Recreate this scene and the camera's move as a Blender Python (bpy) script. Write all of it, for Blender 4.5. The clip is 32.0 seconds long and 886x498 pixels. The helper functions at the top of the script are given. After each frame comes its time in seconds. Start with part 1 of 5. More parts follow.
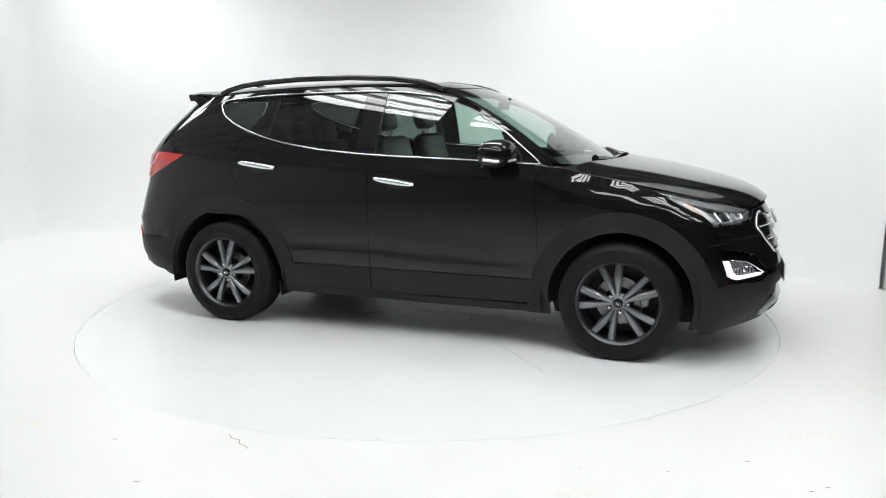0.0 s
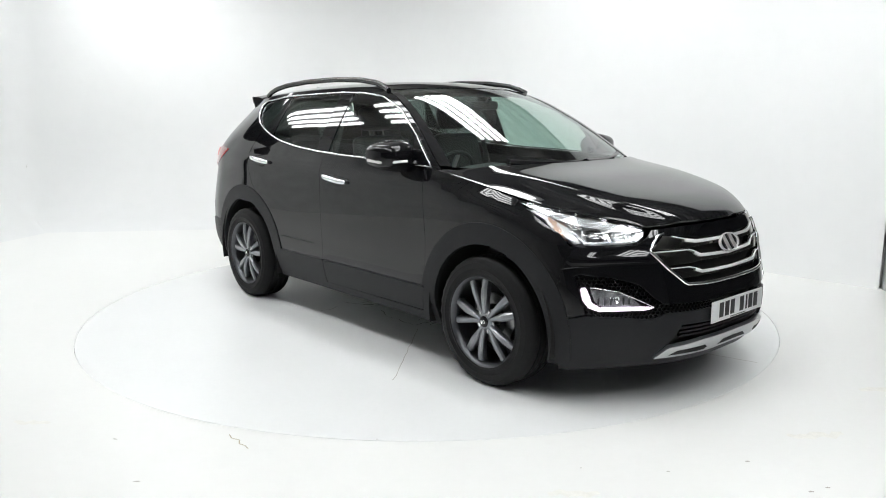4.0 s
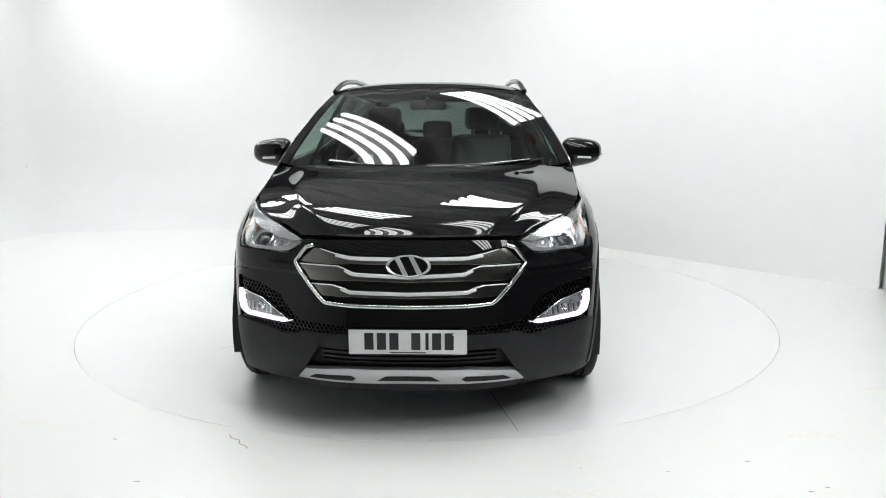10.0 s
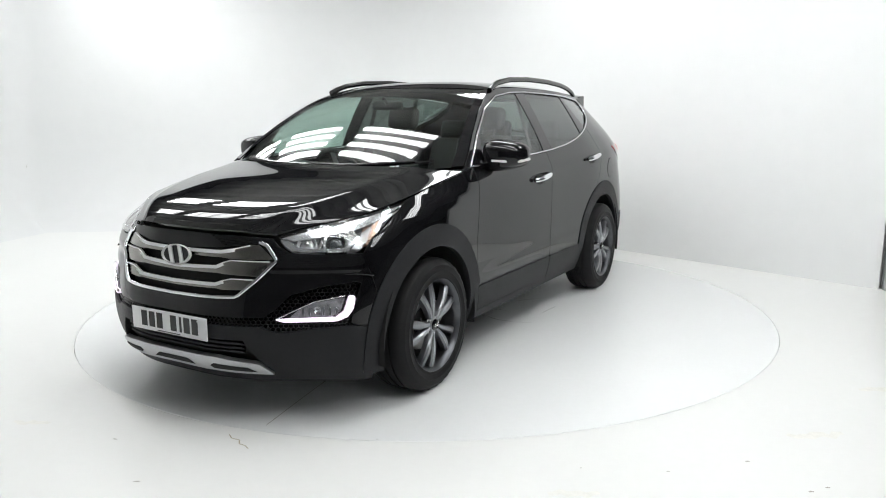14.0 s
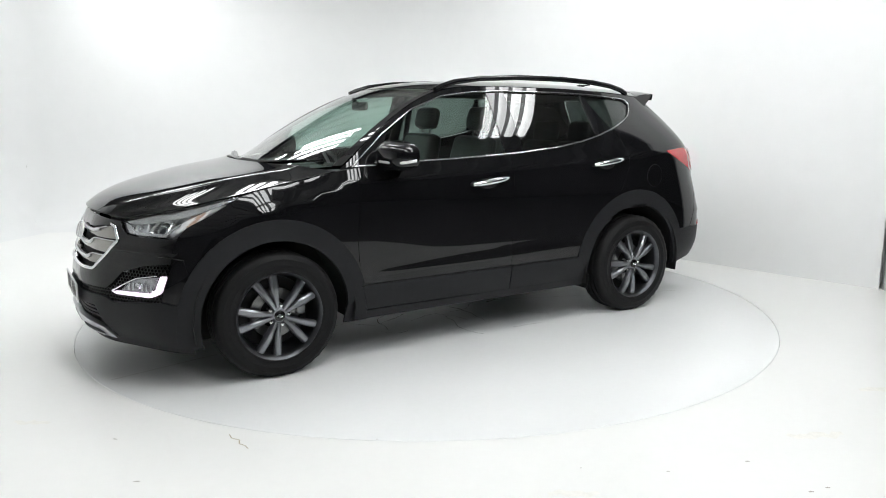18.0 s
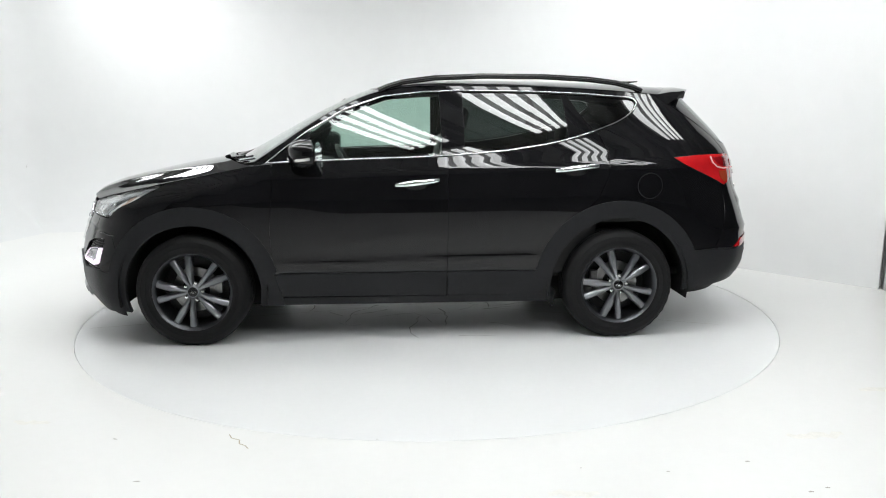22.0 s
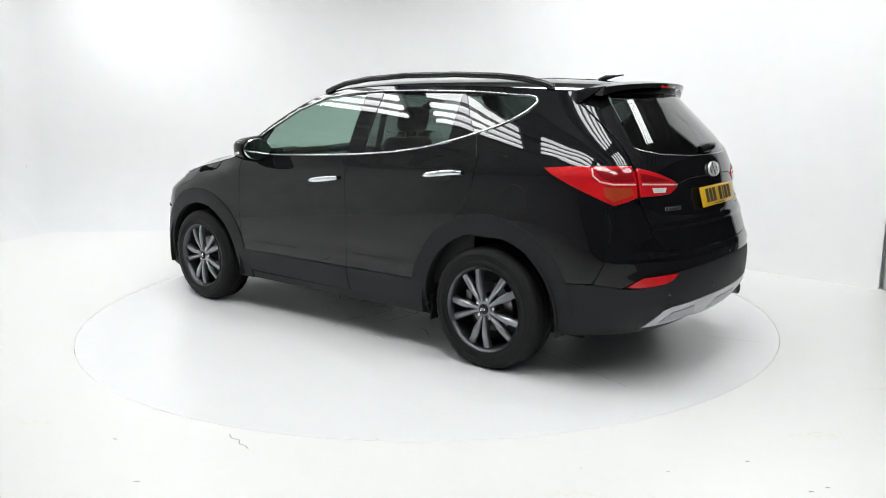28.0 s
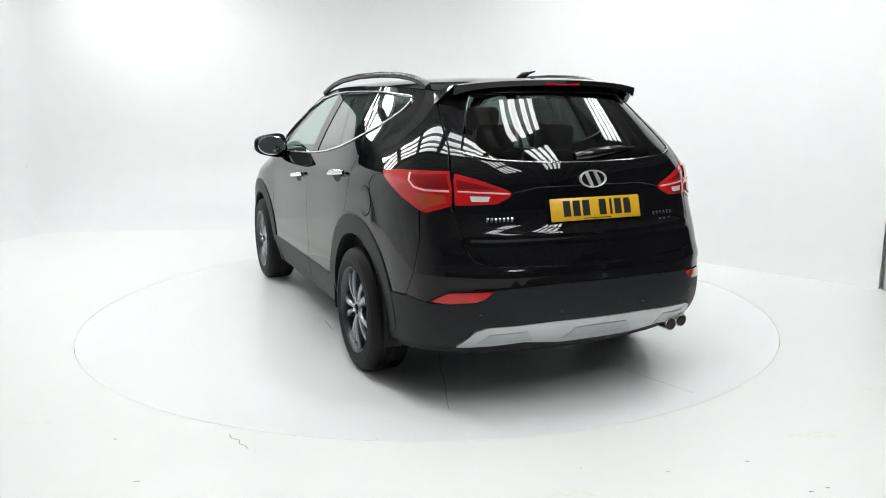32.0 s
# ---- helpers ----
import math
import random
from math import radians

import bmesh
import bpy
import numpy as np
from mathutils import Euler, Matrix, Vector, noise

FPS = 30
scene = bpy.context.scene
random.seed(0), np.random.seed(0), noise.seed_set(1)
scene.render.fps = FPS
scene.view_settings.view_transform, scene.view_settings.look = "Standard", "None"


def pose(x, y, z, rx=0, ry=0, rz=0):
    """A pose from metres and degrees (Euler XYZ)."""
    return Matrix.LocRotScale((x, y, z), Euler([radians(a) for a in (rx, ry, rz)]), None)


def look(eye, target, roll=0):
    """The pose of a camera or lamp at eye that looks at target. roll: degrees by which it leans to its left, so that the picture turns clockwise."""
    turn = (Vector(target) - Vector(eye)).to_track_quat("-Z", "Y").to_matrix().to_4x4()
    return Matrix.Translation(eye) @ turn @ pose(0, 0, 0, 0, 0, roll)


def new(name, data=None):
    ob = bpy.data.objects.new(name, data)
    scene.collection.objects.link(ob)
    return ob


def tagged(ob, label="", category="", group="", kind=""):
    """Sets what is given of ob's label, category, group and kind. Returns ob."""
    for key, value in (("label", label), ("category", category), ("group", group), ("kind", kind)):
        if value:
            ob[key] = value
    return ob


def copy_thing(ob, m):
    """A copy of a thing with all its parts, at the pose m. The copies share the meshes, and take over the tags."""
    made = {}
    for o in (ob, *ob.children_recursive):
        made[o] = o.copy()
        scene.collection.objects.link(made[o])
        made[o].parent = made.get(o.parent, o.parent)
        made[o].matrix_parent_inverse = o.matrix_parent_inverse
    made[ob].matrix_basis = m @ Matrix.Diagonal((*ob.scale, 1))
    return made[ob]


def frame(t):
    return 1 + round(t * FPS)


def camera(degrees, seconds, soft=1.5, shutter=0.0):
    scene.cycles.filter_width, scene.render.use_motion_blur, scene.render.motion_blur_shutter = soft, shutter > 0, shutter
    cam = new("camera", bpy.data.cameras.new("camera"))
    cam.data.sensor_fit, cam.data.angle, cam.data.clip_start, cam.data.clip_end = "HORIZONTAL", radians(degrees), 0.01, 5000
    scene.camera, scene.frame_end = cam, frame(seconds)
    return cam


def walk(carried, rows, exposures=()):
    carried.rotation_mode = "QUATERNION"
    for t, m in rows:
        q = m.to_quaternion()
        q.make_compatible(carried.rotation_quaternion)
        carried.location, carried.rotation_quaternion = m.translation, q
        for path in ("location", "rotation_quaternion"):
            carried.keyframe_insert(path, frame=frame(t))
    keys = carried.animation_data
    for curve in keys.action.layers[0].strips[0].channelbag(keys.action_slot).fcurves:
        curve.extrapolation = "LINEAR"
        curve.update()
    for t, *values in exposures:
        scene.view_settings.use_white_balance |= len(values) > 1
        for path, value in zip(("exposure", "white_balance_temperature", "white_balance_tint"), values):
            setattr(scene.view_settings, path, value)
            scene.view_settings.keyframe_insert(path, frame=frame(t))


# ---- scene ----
cam = camera(61.02, 32.0, soft=1.0)
EYE = (0.0, -5.619, 1.4515)
walk(cam, [(t, look(EYE, (0.0915, -0.7015, 0.5522), -0.2)) for t in (0.0, 32.0)], exposures=[(0.0, 0.0), (32.0, 0.0)])

TURN_RADIUS = 2.465
CAR_OFFSET = (0.1663, 0.0257)          # wheelbase centre, seen from the turntable's axis
HEADINGS = [-20.84 - 7.2652 * t + 0.00619 * t * t for t in range(33)]   # degrees, second by second

# ---- world and lamps ----
world = bpy.data.worlds.new("world")
scene.world = world
world.use_nodes = True
world.node_tree.nodes["Background"].inputs[0].default_value = (0.75, 0.8, 0.85, 1)
world.node_tree.nodes["Background"].inputs[1].default_value = 0.03
TUBE_POWER = 11.7
CEIL_Z = 3.45
LAMP_Z = 3.6
ROW_ANGLE = -47.7                     # the lamp rows run along the right-hand wall
LAMP_ROWS = [(-1.85, (-4.3, -2.2, -0.3, 1.5, 3.3, 5.1)), (-0.42, (-5.1, -3.0, -0.9, 1.75, 3.7, 5.5)), (1.5, (-0.4, 2.3))]


# ---- materials ----
def mat(name, color, rough=0.5, metal=0.0, coat=0.0, noise_amt=0.0, noise_scale=20.0, bump=0.0, bump_scale=200.0, emit=None, strength=0.0, spec=0.5, rough_var=0.0):
    m = bpy.data.materials.new(name)
    m.use_nodes = True
    nt = m.node_tree
    b = nt.nodes["Principled BSDF"]
    b.inputs["Base Color"].default_value = (*color, 1)
    b.inputs["Roughness"].default_value = rough
    b.inputs["Metallic"].default_value = metal
    b.inputs["Coat Weight"].default_value = coat
    b.inputs["Coat Roughness"].default_value = 0.008
    b.inputs["Coat IOR"].default_value = 1.48
    b.inputs["Specular IOR Level"].default_value = spec
    if emit:
        b.inputs["Emission Color"].default_value = (*emit, 1)
        b.inputs["Emission Strength"].default_value = strength
    co = nt.nodes.new("ShaderNodeTexCoord")
    if noise_amt:
        n = nt.nodes.new("ShaderNodeTexNoise")
        n.inputs["Scale"].default_value = noise_scale
        n.inputs["Detail"].default_value = 6
        nt.links.new(co.outputs["Object"], n.inputs["Vector"])
        n2 = nt.nodes.new("ShaderNodeTexNoise")
        n2.inputs["Scale"].default_value = noise_scale * 9
        n2.inputs["Detail"].default_value = 4
        nt.links.new(co.outputs["Object"], n2.inputs["Vector"])
        add = nt.nodes.new("ShaderNodeMath")
        add.operation = "ADD"
        nt.links.new(n.outputs[0], add.inputs[0])
        nt.links.new(n2.outputs[0], add.inputs[1])
        r = nt.nodes.new("ShaderNodeMapRange")
        r.inputs[1].default_value, r.inputs[2].default_value = 0.6, 1.4
        r.inputs[3].default_value, r.inputs[4].default_value = 1 - noise_amt, 1 + noise_amt
        nt.links.new(add.outputs[0], r.inputs[0])
        mul = nt.nodes.new("ShaderNodeVectorMath")
        mul.operation = "SCALE"
        mul.inputs[0].default_value = color
        nt.links.new(r.outputs[0], mul.inputs["Scale"])
        nt.links.new(mul.outputs[0], b.inputs["Base Color"])
        if rough_var:
            rr = nt.nodes.new("ShaderNodeMapRange")
            rr.inputs[1].default_value, rr.inputs[2].default_value = 0.3, 0.7
            rr.inputs[3].default_value, rr.inputs[4].default_value = rough - rough_var, rough + rough_var
            nt.links.new(n.outputs[0], rr.inputs[0])
            nt.links.new(rr.outputs[0], b.inputs["Roughness"])
    if bump:
        n = nt.nodes.new("ShaderNodeTexNoise")
        n.inputs["Scale"].default_value = bump_scale
        n.inputs["Detail"].default_value = 3
        nt.links.new(co.outputs["Object"], n.inputs["Vector"])
        bp = nt.nodes.new("ShaderNodeBump")
        bp.inputs["Strength"].default_value = bump
        bp.inputs["Distance"].default_value = 0.002
        nt.links.new(n.outputs[0], bp.inputs["Height"])
        nt.links.new(bp.outputs[0], b.inputs["Normal"])
    return m


def glass_mat(name, tint, gloss=(1, 1, 1), base=0.06):
    """A thin pane: tinted see-through with a mirror gloss at grazing angles."""
    m = bpy.data.materials.new(name)
    m.use_nodes = True
    nt = m.node_tree
    nt.nodes.remove(nt.nodes["Principled BSDF"])
    tr = nt.nodes.new("ShaderNodeBsdfTransparent")
    tr.inputs[0].default_value = (*tint, 1)
    gl = nt.nodes.new("ShaderNodeBsdfGlossy")
    gl.inputs["Color"].default_value = (*gloss, 1)
    gl.inputs["Roughness"].default_value = 0.0
    lw = nt.nodes.new("ShaderNodeLayerWeight")
    lw.inputs["Blend"].default_value = 0.5
    pw = nt.nodes.new("ShaderNodeMath")
    pw.operation = "POWER"
    pw.inputs[1].default_value = 4.5
    nt.links.new(lw.outputs["Facing"], pw.inputs[0])
    fr = nt.nodes.new("ShaderNodeMath")
    fr.operation = "MULTIPLY_ADD"
    fr.inputs[1].default_value = 0.92
    fr.inputs[2].default_value = base
    nt.links.new(pw.outputs[0], fr.inputs[0])
    mix = nt.nodes.new("ShaderNodeMixShader")
    nt.links.new(fr.outputs[0], mix.inputs[0])
    nt.links.new(tr.outputs[0], mix.inputs[1])
    nt.links.new(gl.outputs[0], mix.inputs[2])
    nt.links.new(mix.outputs[0], nt.nodes["Material Output"].inputs[0])
    return m


PAINT = mat("black_paint", (0.006, 0.006, 0.007), 0.12, 0.0, coat=1.0, noise_amt=0.15, noise_scale=3, spec=0.0)
PLASTIC = mat("grey_plastic", (0.019, 0.0195, 0.0215), 0.46, bump=0.25, bump_scale=900, noise_amt=0.12, noise_scale=5, spec=0.2)
BLACKTRIM = mat("black_trim", (0.008, 0.008, 0.009), 0.14, noise_amt=0.1)
DARK = mat("dark_inner", (0.006, 0.006, 0.006), 0.7, noise_amt=0.2)
CHROME = mat("chrome", (0.82, 0.83, 0.84), 0.06, 1.0, noise_amt=0.03)
SATIN = mat("satin_silver", (0.5, 0.51, 0.52), 0.28, 0.85, noise_amt=0.05)
GUNMETAL = mat("gunmetal_alloy", (0.235, 0.243, 0.26), 0.30, 0.85, coat=0.7, noise_amt=0.08, noise_scale=30)
RIMDARK = mat("rim_dark", (0.008, 0.008, 0.009), 0.6, 0.0, noise_amt=0.1)
BARREL = mat("rim_barrel", (0.11, 0.113, 0.122), 0.34, 0.9, noise_amt=0.15, noise_scale=30)
RUBBER = mat("tyre_rubber", (0.010, 0.010, 0.0105), 0.6, bump=0.3, bump_scale=300, noise_amt=0.2, noise_scale=12, spec=0.22)
STEEL = mat("brake_steel", (0.22, 0.22, 0.22), 0.3, 1.0, noise_amt=0.2, noise_scale=25)
REDLENS = mat("red_lens", (0.58, 0.010, 0.014), 0.06, coat=1.0, noise_amt=0.15, noise_scale=14)
REDDEEP = mat("deep_red_lens", (0.27, 0.006, 0.010), 0.08, coat=1.0, noise_amt=0.15, noise_scale=14)
AMBER = mat("amber_lens", (0.42, 0.05, 0.018), 0.1, coat=1.0, noise_amt=0.1)
CLEARWHITE = mat("clear_reflector", (0.85, 0.84, 0.83), 0.15, 0.2, noise_amt=0.1)
GRILLECHROME = mat("dark_satin_chrome", (0.36, 0.35, 0.33), 0.17, 1.0, noise_amt=0.05)
# near-white, for highlights laid on the grille bars
BARSHINE = mat("bar_highlight", (0.90, 0.91, 0.92), 0.13, 0.15, noise_amt=0.03)
LAMPBOWL = mat("lamp_bowl", (0.58, 0.59, 0.60), 0.28, 0.55, noise_amt=0.45, noise_scale=26)
LAMPSILVER = mat("lamp_silver", (0.62, 0.63, 0.64), 0.2, 0.75, noise_amt=0.08, noise_scale=18)
AMBERCLEAR = mat("clear_amber", (0.7, 0.48, 0.38), 0.2, 0.4, noise_amt=0.3, noise_scale=60)
PROJECTOR = mat("projector_glass", (0.03, 0.035, 0.04), 0.03, coat=1.0)
# SATIN made darker, with the shade of a recess in its colour
SATINSHADED = mat("satin_silver_shaded", (0.42, 0.43, 0.44), 0.35, 0.8, noise_amt=0.05)
PINKLINE = mat("light_guide", (0.85, 0.42, 0.42), 0.25, coat=0.6)
STEELDARK = mat("exhaust_steel", (0.38, 0.34, 0.30), 0.25, 1.0, noise_amt=0.2)
BADGE = mat("badge_chrome", (0.88, 0.88, 0.88), 0.2, 0.6, noise_amt=0.03)
DRL = mat("daylight_led", (0.95, 0.9, 0.97), 0.3, emit=(1.0, 0.82, 1.0), strength=0.92)
PLATEW = mat("white_plate", (0.78, 0.79, 0.8), 0.3, coat=0.4, noise_amt=0.03)
PLATEY = mat("yellow_plate", (0.72, 0.42, 0.02), 0.3, coat=0.4, noise_amt=0.03)
INKBLACK = mat("plate_black", (0.01, 0.01, 0.012), 0.4, noise_amt=0.1)
LEATHER = mat("dark_leather", (0.008, 0.008, 0.0085), 0.45, noise_amt=0.15)
CABIN = mat("cabin_plastic", (0.012, 0.0124, 0.013), 0.55, noise_amt=0.12)
HEADLINER = mat("headliner_fabric", (0.07, 0.07, 0.07), 0.9, noise_amt=0.06)
GLASS_FRONT = glass_mat("green_tinted_glass", (0.62, 0.76, 0.70))
GLASS_SCREEN = glass_mat("windscreen_glass", (0.56, 0.69, 0.64))
GLASS_DARK = glass_mat("privacy_glass", (0.17, 0.20, 0.19))
GLASS_CLEAR = glass_mat("clear_lens", (0.93, 0.94, 0.95))
MIRROR = mat("mirror_glass", (0.75, 0.86, 0.84), 0.0, 1.0)
WHITEFLOOR = mat("white_floor_paint", (0.850, 0.85, 0.835), 0.36, spec=0.3, noise_amt=0.012, noise_scale=2.3)
WHITEDISC = mat("white_turntable_paint", (0.865, 0.872, 0.872), 0.26, spec=0.3, noise_amt=0.014, noise_scale=3.1)
WHITEWALL = mat("white_wall_paint", (0.82, 0.825, 0.825), 0.55, noise_amt=0.015, noise_scale=0.7, bump=0.05, bump_scale=60)
# tones of the added unseen walls, set by how bright the car's sides reflect
PALEREFLECTOR = mat("pale_unseen_wall", (0.70, 0.705, 0.70), 0.7, noise_amt=0.15, noise_scale=0.8)
MIDHALL = mat("grey_unseen_wall", (0.17, 0.172, 0.175), 0.7, noise_amt=0.15, noise_scale=0.8)
GREYWALL = mat("dark_unseen_wall", (0.07, 0.072, 0.075), 0.7, noise_amt=0.15, noise_scale=0.8)
# for the added dark floor out of view, in place of light falling off
DIMFLOOR = mat("unseen_dark_floor", (0.11, 0.11, 0.112), 0.7, noise_amt=0.2, noise_scale=1.2)
FOGBOWL = mat("fog_reflector", (0.50, 0.50, 0.52), 0.12, 0.4, noise_amt=0.75, noise_scale=26)
CEILING = mat("dark_corrugated_ceiling", (0.40, 0.40, 0.39), 0.6, noise_amt=0.15, noise_scale=0.6)
STAIN = mat("dirty_crack", (0.16, 0.15, 0.14), 0.8, noise_amt=0.3, noise_scale=30)
SCUFF = mat("brown_scuff", (0.52, 0.47, 0.38), 0.7, noise_amt=0.2, noise_scale=20)
SEAMGREY = mat("seam_grey", (0.42, 0.40, 0.37), 0.7, noise_amt=0.3, noise_scale=12)
STAINPALE = mat("pale_stain", (0.85, 0.84, 0.80), 0.6, noise_amt=0.1, noise_scale=30)
TUBE = mat("lamp_tube", (0.9, 0.9, 0.9), 0.4, emit=(0.975, 0.998, 1.0), strength=TUBE_POWER)
LAMPBODY = mat("lamp_housing", (0.22, 0.22, 0.22), 0.5, noise_amt=0.05)
ALU = mat("aluminium_trim", (0.55, 0.56, 0.57), 0.35, 0.8, noise_amt=0.06)


# ---- mesh helpers ----
def mesh_ob(name, verts, faces, material, parent=None, label="", smooth=True, normals=None):
    me = bpy.data.meshes.new(name)
    me.from_pydata([tuple(map(float, v)) for v in verts], [], [tuple(map(int, f)) for f in faces])
    me.materials.append(material)
    if smooth:
        me.polygons.foreach_set("use_smooth", [True] * len(me.polygons))
    me.update()
    if normals is not None:
        me.normals_split_custom_set_from_vertices([tuple(map(float, n)) for n in normals])
    ob = new(name, me)
    if parent is not None:
        ob.parent = parent
    if label:
        ob["label"] = label
    return ob


def part(name, bm, material, parent=None, label="", smooth=40):
    me = bpy.data.meshes.new(name)
    bmesh.ops.recalc_face_normals(bm, faces=bm.faces)
    if smooth:
        for f in bm.faces:
            f.smooth = True
        lim = radians(smooth)
        for e in bm.edges:
            if len(e.link_faces) == 2 and e.calc_face_angle(0) > lim:
                e.smooth = False
    bm.to_mesh(me)
    bm.free()
    me.materials.append(material)
    ob = new(name, me)
    if parent is not None:
        ob.parent = parent
    if label:
        ob["label"] = label
    return ob


def box_bm(size, at=(0, 0, 0), bevel=0.0, rot=None, bm=None, seg=2, taper=None):
    b = bmesh.new()
    bmesh.ops.create_cube(b, size=1)
    for v in b.verts:
        v.co = Vector((v.co.x * size[0], v.co.y * size[1], v.co.z * size[2]))
        if taper and v.co.z > 0:
            v.co.x *= taper
            v.co.y *= taper
    if bevel:
        bmesh.ops.bevel(b, geom=list(b.edges), offset=bevel, segments=seg, affect="EDGES", profile=0.5)
    m = Matrix.Translation(at) @ (rot.to_4x4() if rot is not None else Matrix.Identity(4))
    bmesh.ops.transform(b, matrix=m, verts=b.verts)
    if bm is None:
        return b
    tmp = bpy.data.meshes.new("tmp")
    b.to_mesh(tmp)
    b.free()
    bm.from_mesh(tmp)
    bpy.data.meshes.remove(tmp)
    return bm


def sweep(path, radius, sides=8, closed=False, flat=1.0):
    """A tube along a path; flat squeezes it along its second axis."""
    bm = bmesh.new()
    P = [Vector(q) for q in path]
    n = len(P)
    rings = []
    up = Vector((0, 0, 1))
    for i, q in enumerate(P):
        a = P[(i - 1) % n] if closed or i > 0 else q
        b = P[(i + 1) % n] if closed or i < n - 1 else q
        d = (b - a).normalized()
        s = d.cross(up)
        if s.length < 1e-4:
            s = d.cross(Vector((1, 0, 0)))
        s.normalize()
        w = s.cross(d)
        r = radius[i] if isinstance(radius, (list, tuple)) else radius
        rings.append([bm.verts.new(q + s * (r * math.cos(k * math.tau / sides)) + w * (r * flat * math.sin(k * math.tau / sides))) for k in range(sides)])
    for i in range(n if closed else n - 1):
        A, B = rings[i], rings[(i + 1) % n]
        for k in range(sides):
            bm.faces.new((A[k], A[(k + 1) % sides], B[(k + 1) % sides], B[k]))
    if not closed:
        bm.faces.new(rings[0][::-1])
        bm.faces.new(rings[-1])
    return bm


def lathe(profile, steps=48, axis="y"):
    """Turns (radius, height) points round an axis."""
    bm = bmesh.new()
    rings = []
    for k in range(steps):
        a = math.tau * k / steps
        c, s = math.cos(a), math.sin(a)
        rings.append([bm.verts.new((r * c, h, r * s) if axis == "y" else (r * c, r * s, h)) for r, h in profile])
    for k in range(steps):
        A, B = rings[k], rings[(k + 1) % steps]
        for i in range(len(profile) - 1):
            bm.faces.new((A[i], A[i + 1], B[i + 1], B[i]))
    return bm


def prism(poly, depth, plane="xz"):
    """A plate cut to a 2D outline, with a depth along the third axis."""
    bm = bmesh.new()
    def put(a, b, d):
        return {"xz": (a, d, b), "yz": (d, a, b), "xy": (a, b, d)}[plane]
    lo = [bm.verts.new(put(a, b, 0)) for a, b in poly]
    hi = [bm.verts.new(put(a, b, depth)) for a, b in poly]
    bm.faces.new(lo)
    bm.faces.new(hi[::-1])
    for i in range(len(poly)):
        j = (i + 1) % len(poly)
        bm.faces.new((lo[i], lo[j], hi[j], hi[i]))
    return bm


# ---- the studio ----
def ring_patch(inner, outer_pts, z, name, material, label):
    """Floor sheet with a round hole of radius inner, reaching out to a polygon."""
    n = 180
    verts, faces = [], []
    for k in range(n):
        a = math.tau * k / n
        d = Vector((math.cos(a), math.sin(a)))
        far = 1e9
        m = len(outer_pts)
        for i in range(m):
            p0, p1 = Vector(outer_pts[i]), Vector(outer_pts[(i + 1) % m])
            e = p1 - p0
            den = d.x * e.y - d.y * e.x
            if abs(den) < 1e-9:
                continue
            t = (p0.x * e.y - p0.y * e.x) / den
            s = (p0.x * d.y - p0.y * d.x) / den
            if t > 0 and -1e-6 <= s <= 1 + 1e-6:
                far = min(far, t)
        for f in (0.0, 0.004, 0.06, 0.3, 1.0):
            r = inner + (far - inner) * f
            verts.append((d.x * r, d.y * r, z))
        verts.append((d.x * inner, d.y * inner, z - 0.02))
    for k in range(n):
        j = (k + 1) % n
        for i in range(4):
            faces.append((k * 6 + i, k * 6 + i + 1, j * 6 + i + 1, j * 6 + i))
        faces.append((k * 6 + 5, k * 6, j * 6, j * 6 + 5))
    ob = mesh_ob(name, verts, faces, material, smooth=False)
    return tagged(ob, label, kind="structure")


def wall_run(name, pts, height, material, cove=0.0, thick=0.15, label="", fade=0):
    """A wall along a plan line, with an optional rounded foot that dies out over its last points; the room lies to the right of the line."""
    def profile(c):
        arc_ = [(c - c * math.sin(math.pi / 2 * k / 14), c - c * math.cos(math.pi / 2 * k / 14)) for k in range(15)] if cove else [(0, 0.0)]
        return arc_ + [(0, height), (-thick, height), (-thick, 0)]
    prof = profile(cove)
    n = len(pts)
    V = [Vector(q) for q in pts]
    verts, faces = [], []
    for i, q in enumerate(V):
        a, b = V[max(0, i - 1)], V[min(n - 1, i + 1)]
        d = (b - a).normalized()
        nrm = Vector((d.y, -d.x))
        c = cove * min(1.0, max(0.02, (n - 1 - i) / fade)) if fade else cove
        for o, z in profile(c):
            verts.append((q.x + nrm.x * o, q.y + nrm.y * o, z))
    m = len(prof)
    for i in range(n - 1):
        for k in range(m - 1):
            faces.append((i * m + k, i * m + k + 1, (i + 1) * m + k + 1, (i + 1) * m + k))
    ob = mesh_ob(name, verts, faces, material, smooth=True)
    ob.data.set_sharp_from_angle(angle=radians(30))
    return tagged(ob, label, kind="structure")


def fillet(a, b, c, r, n=8):
    """Rounds the corner b between a and c with radius r."""
    a, b, c = Vector(a), Vector(b), Vector(c)
    u, v = (a - b).normalized(), (c - b).normalized()
    half = u.angle(v) / 2
    t = r / math.tan(half)
    s, e = b + u * t, b + v * t
    o = b + (u + v).normalized() * (r / math.sin(half))
    out = []
    a0 = math.atan2(s.y - o.y, s.x - o.x)
    a1 = math.atan2(e.y - o.y, e.x - o.x)
    while a1 - a0 > math.pi:
        a1 -= math.tau
    while a1 - a0 < -math.pi:
        a1 += math.tau
    for k in range(n + 1):
        w = a0 + (a1 - a0) * k / n
        out.append((o.x + r * math.cos(w), o.y + r * math.sin(w)))
    return out


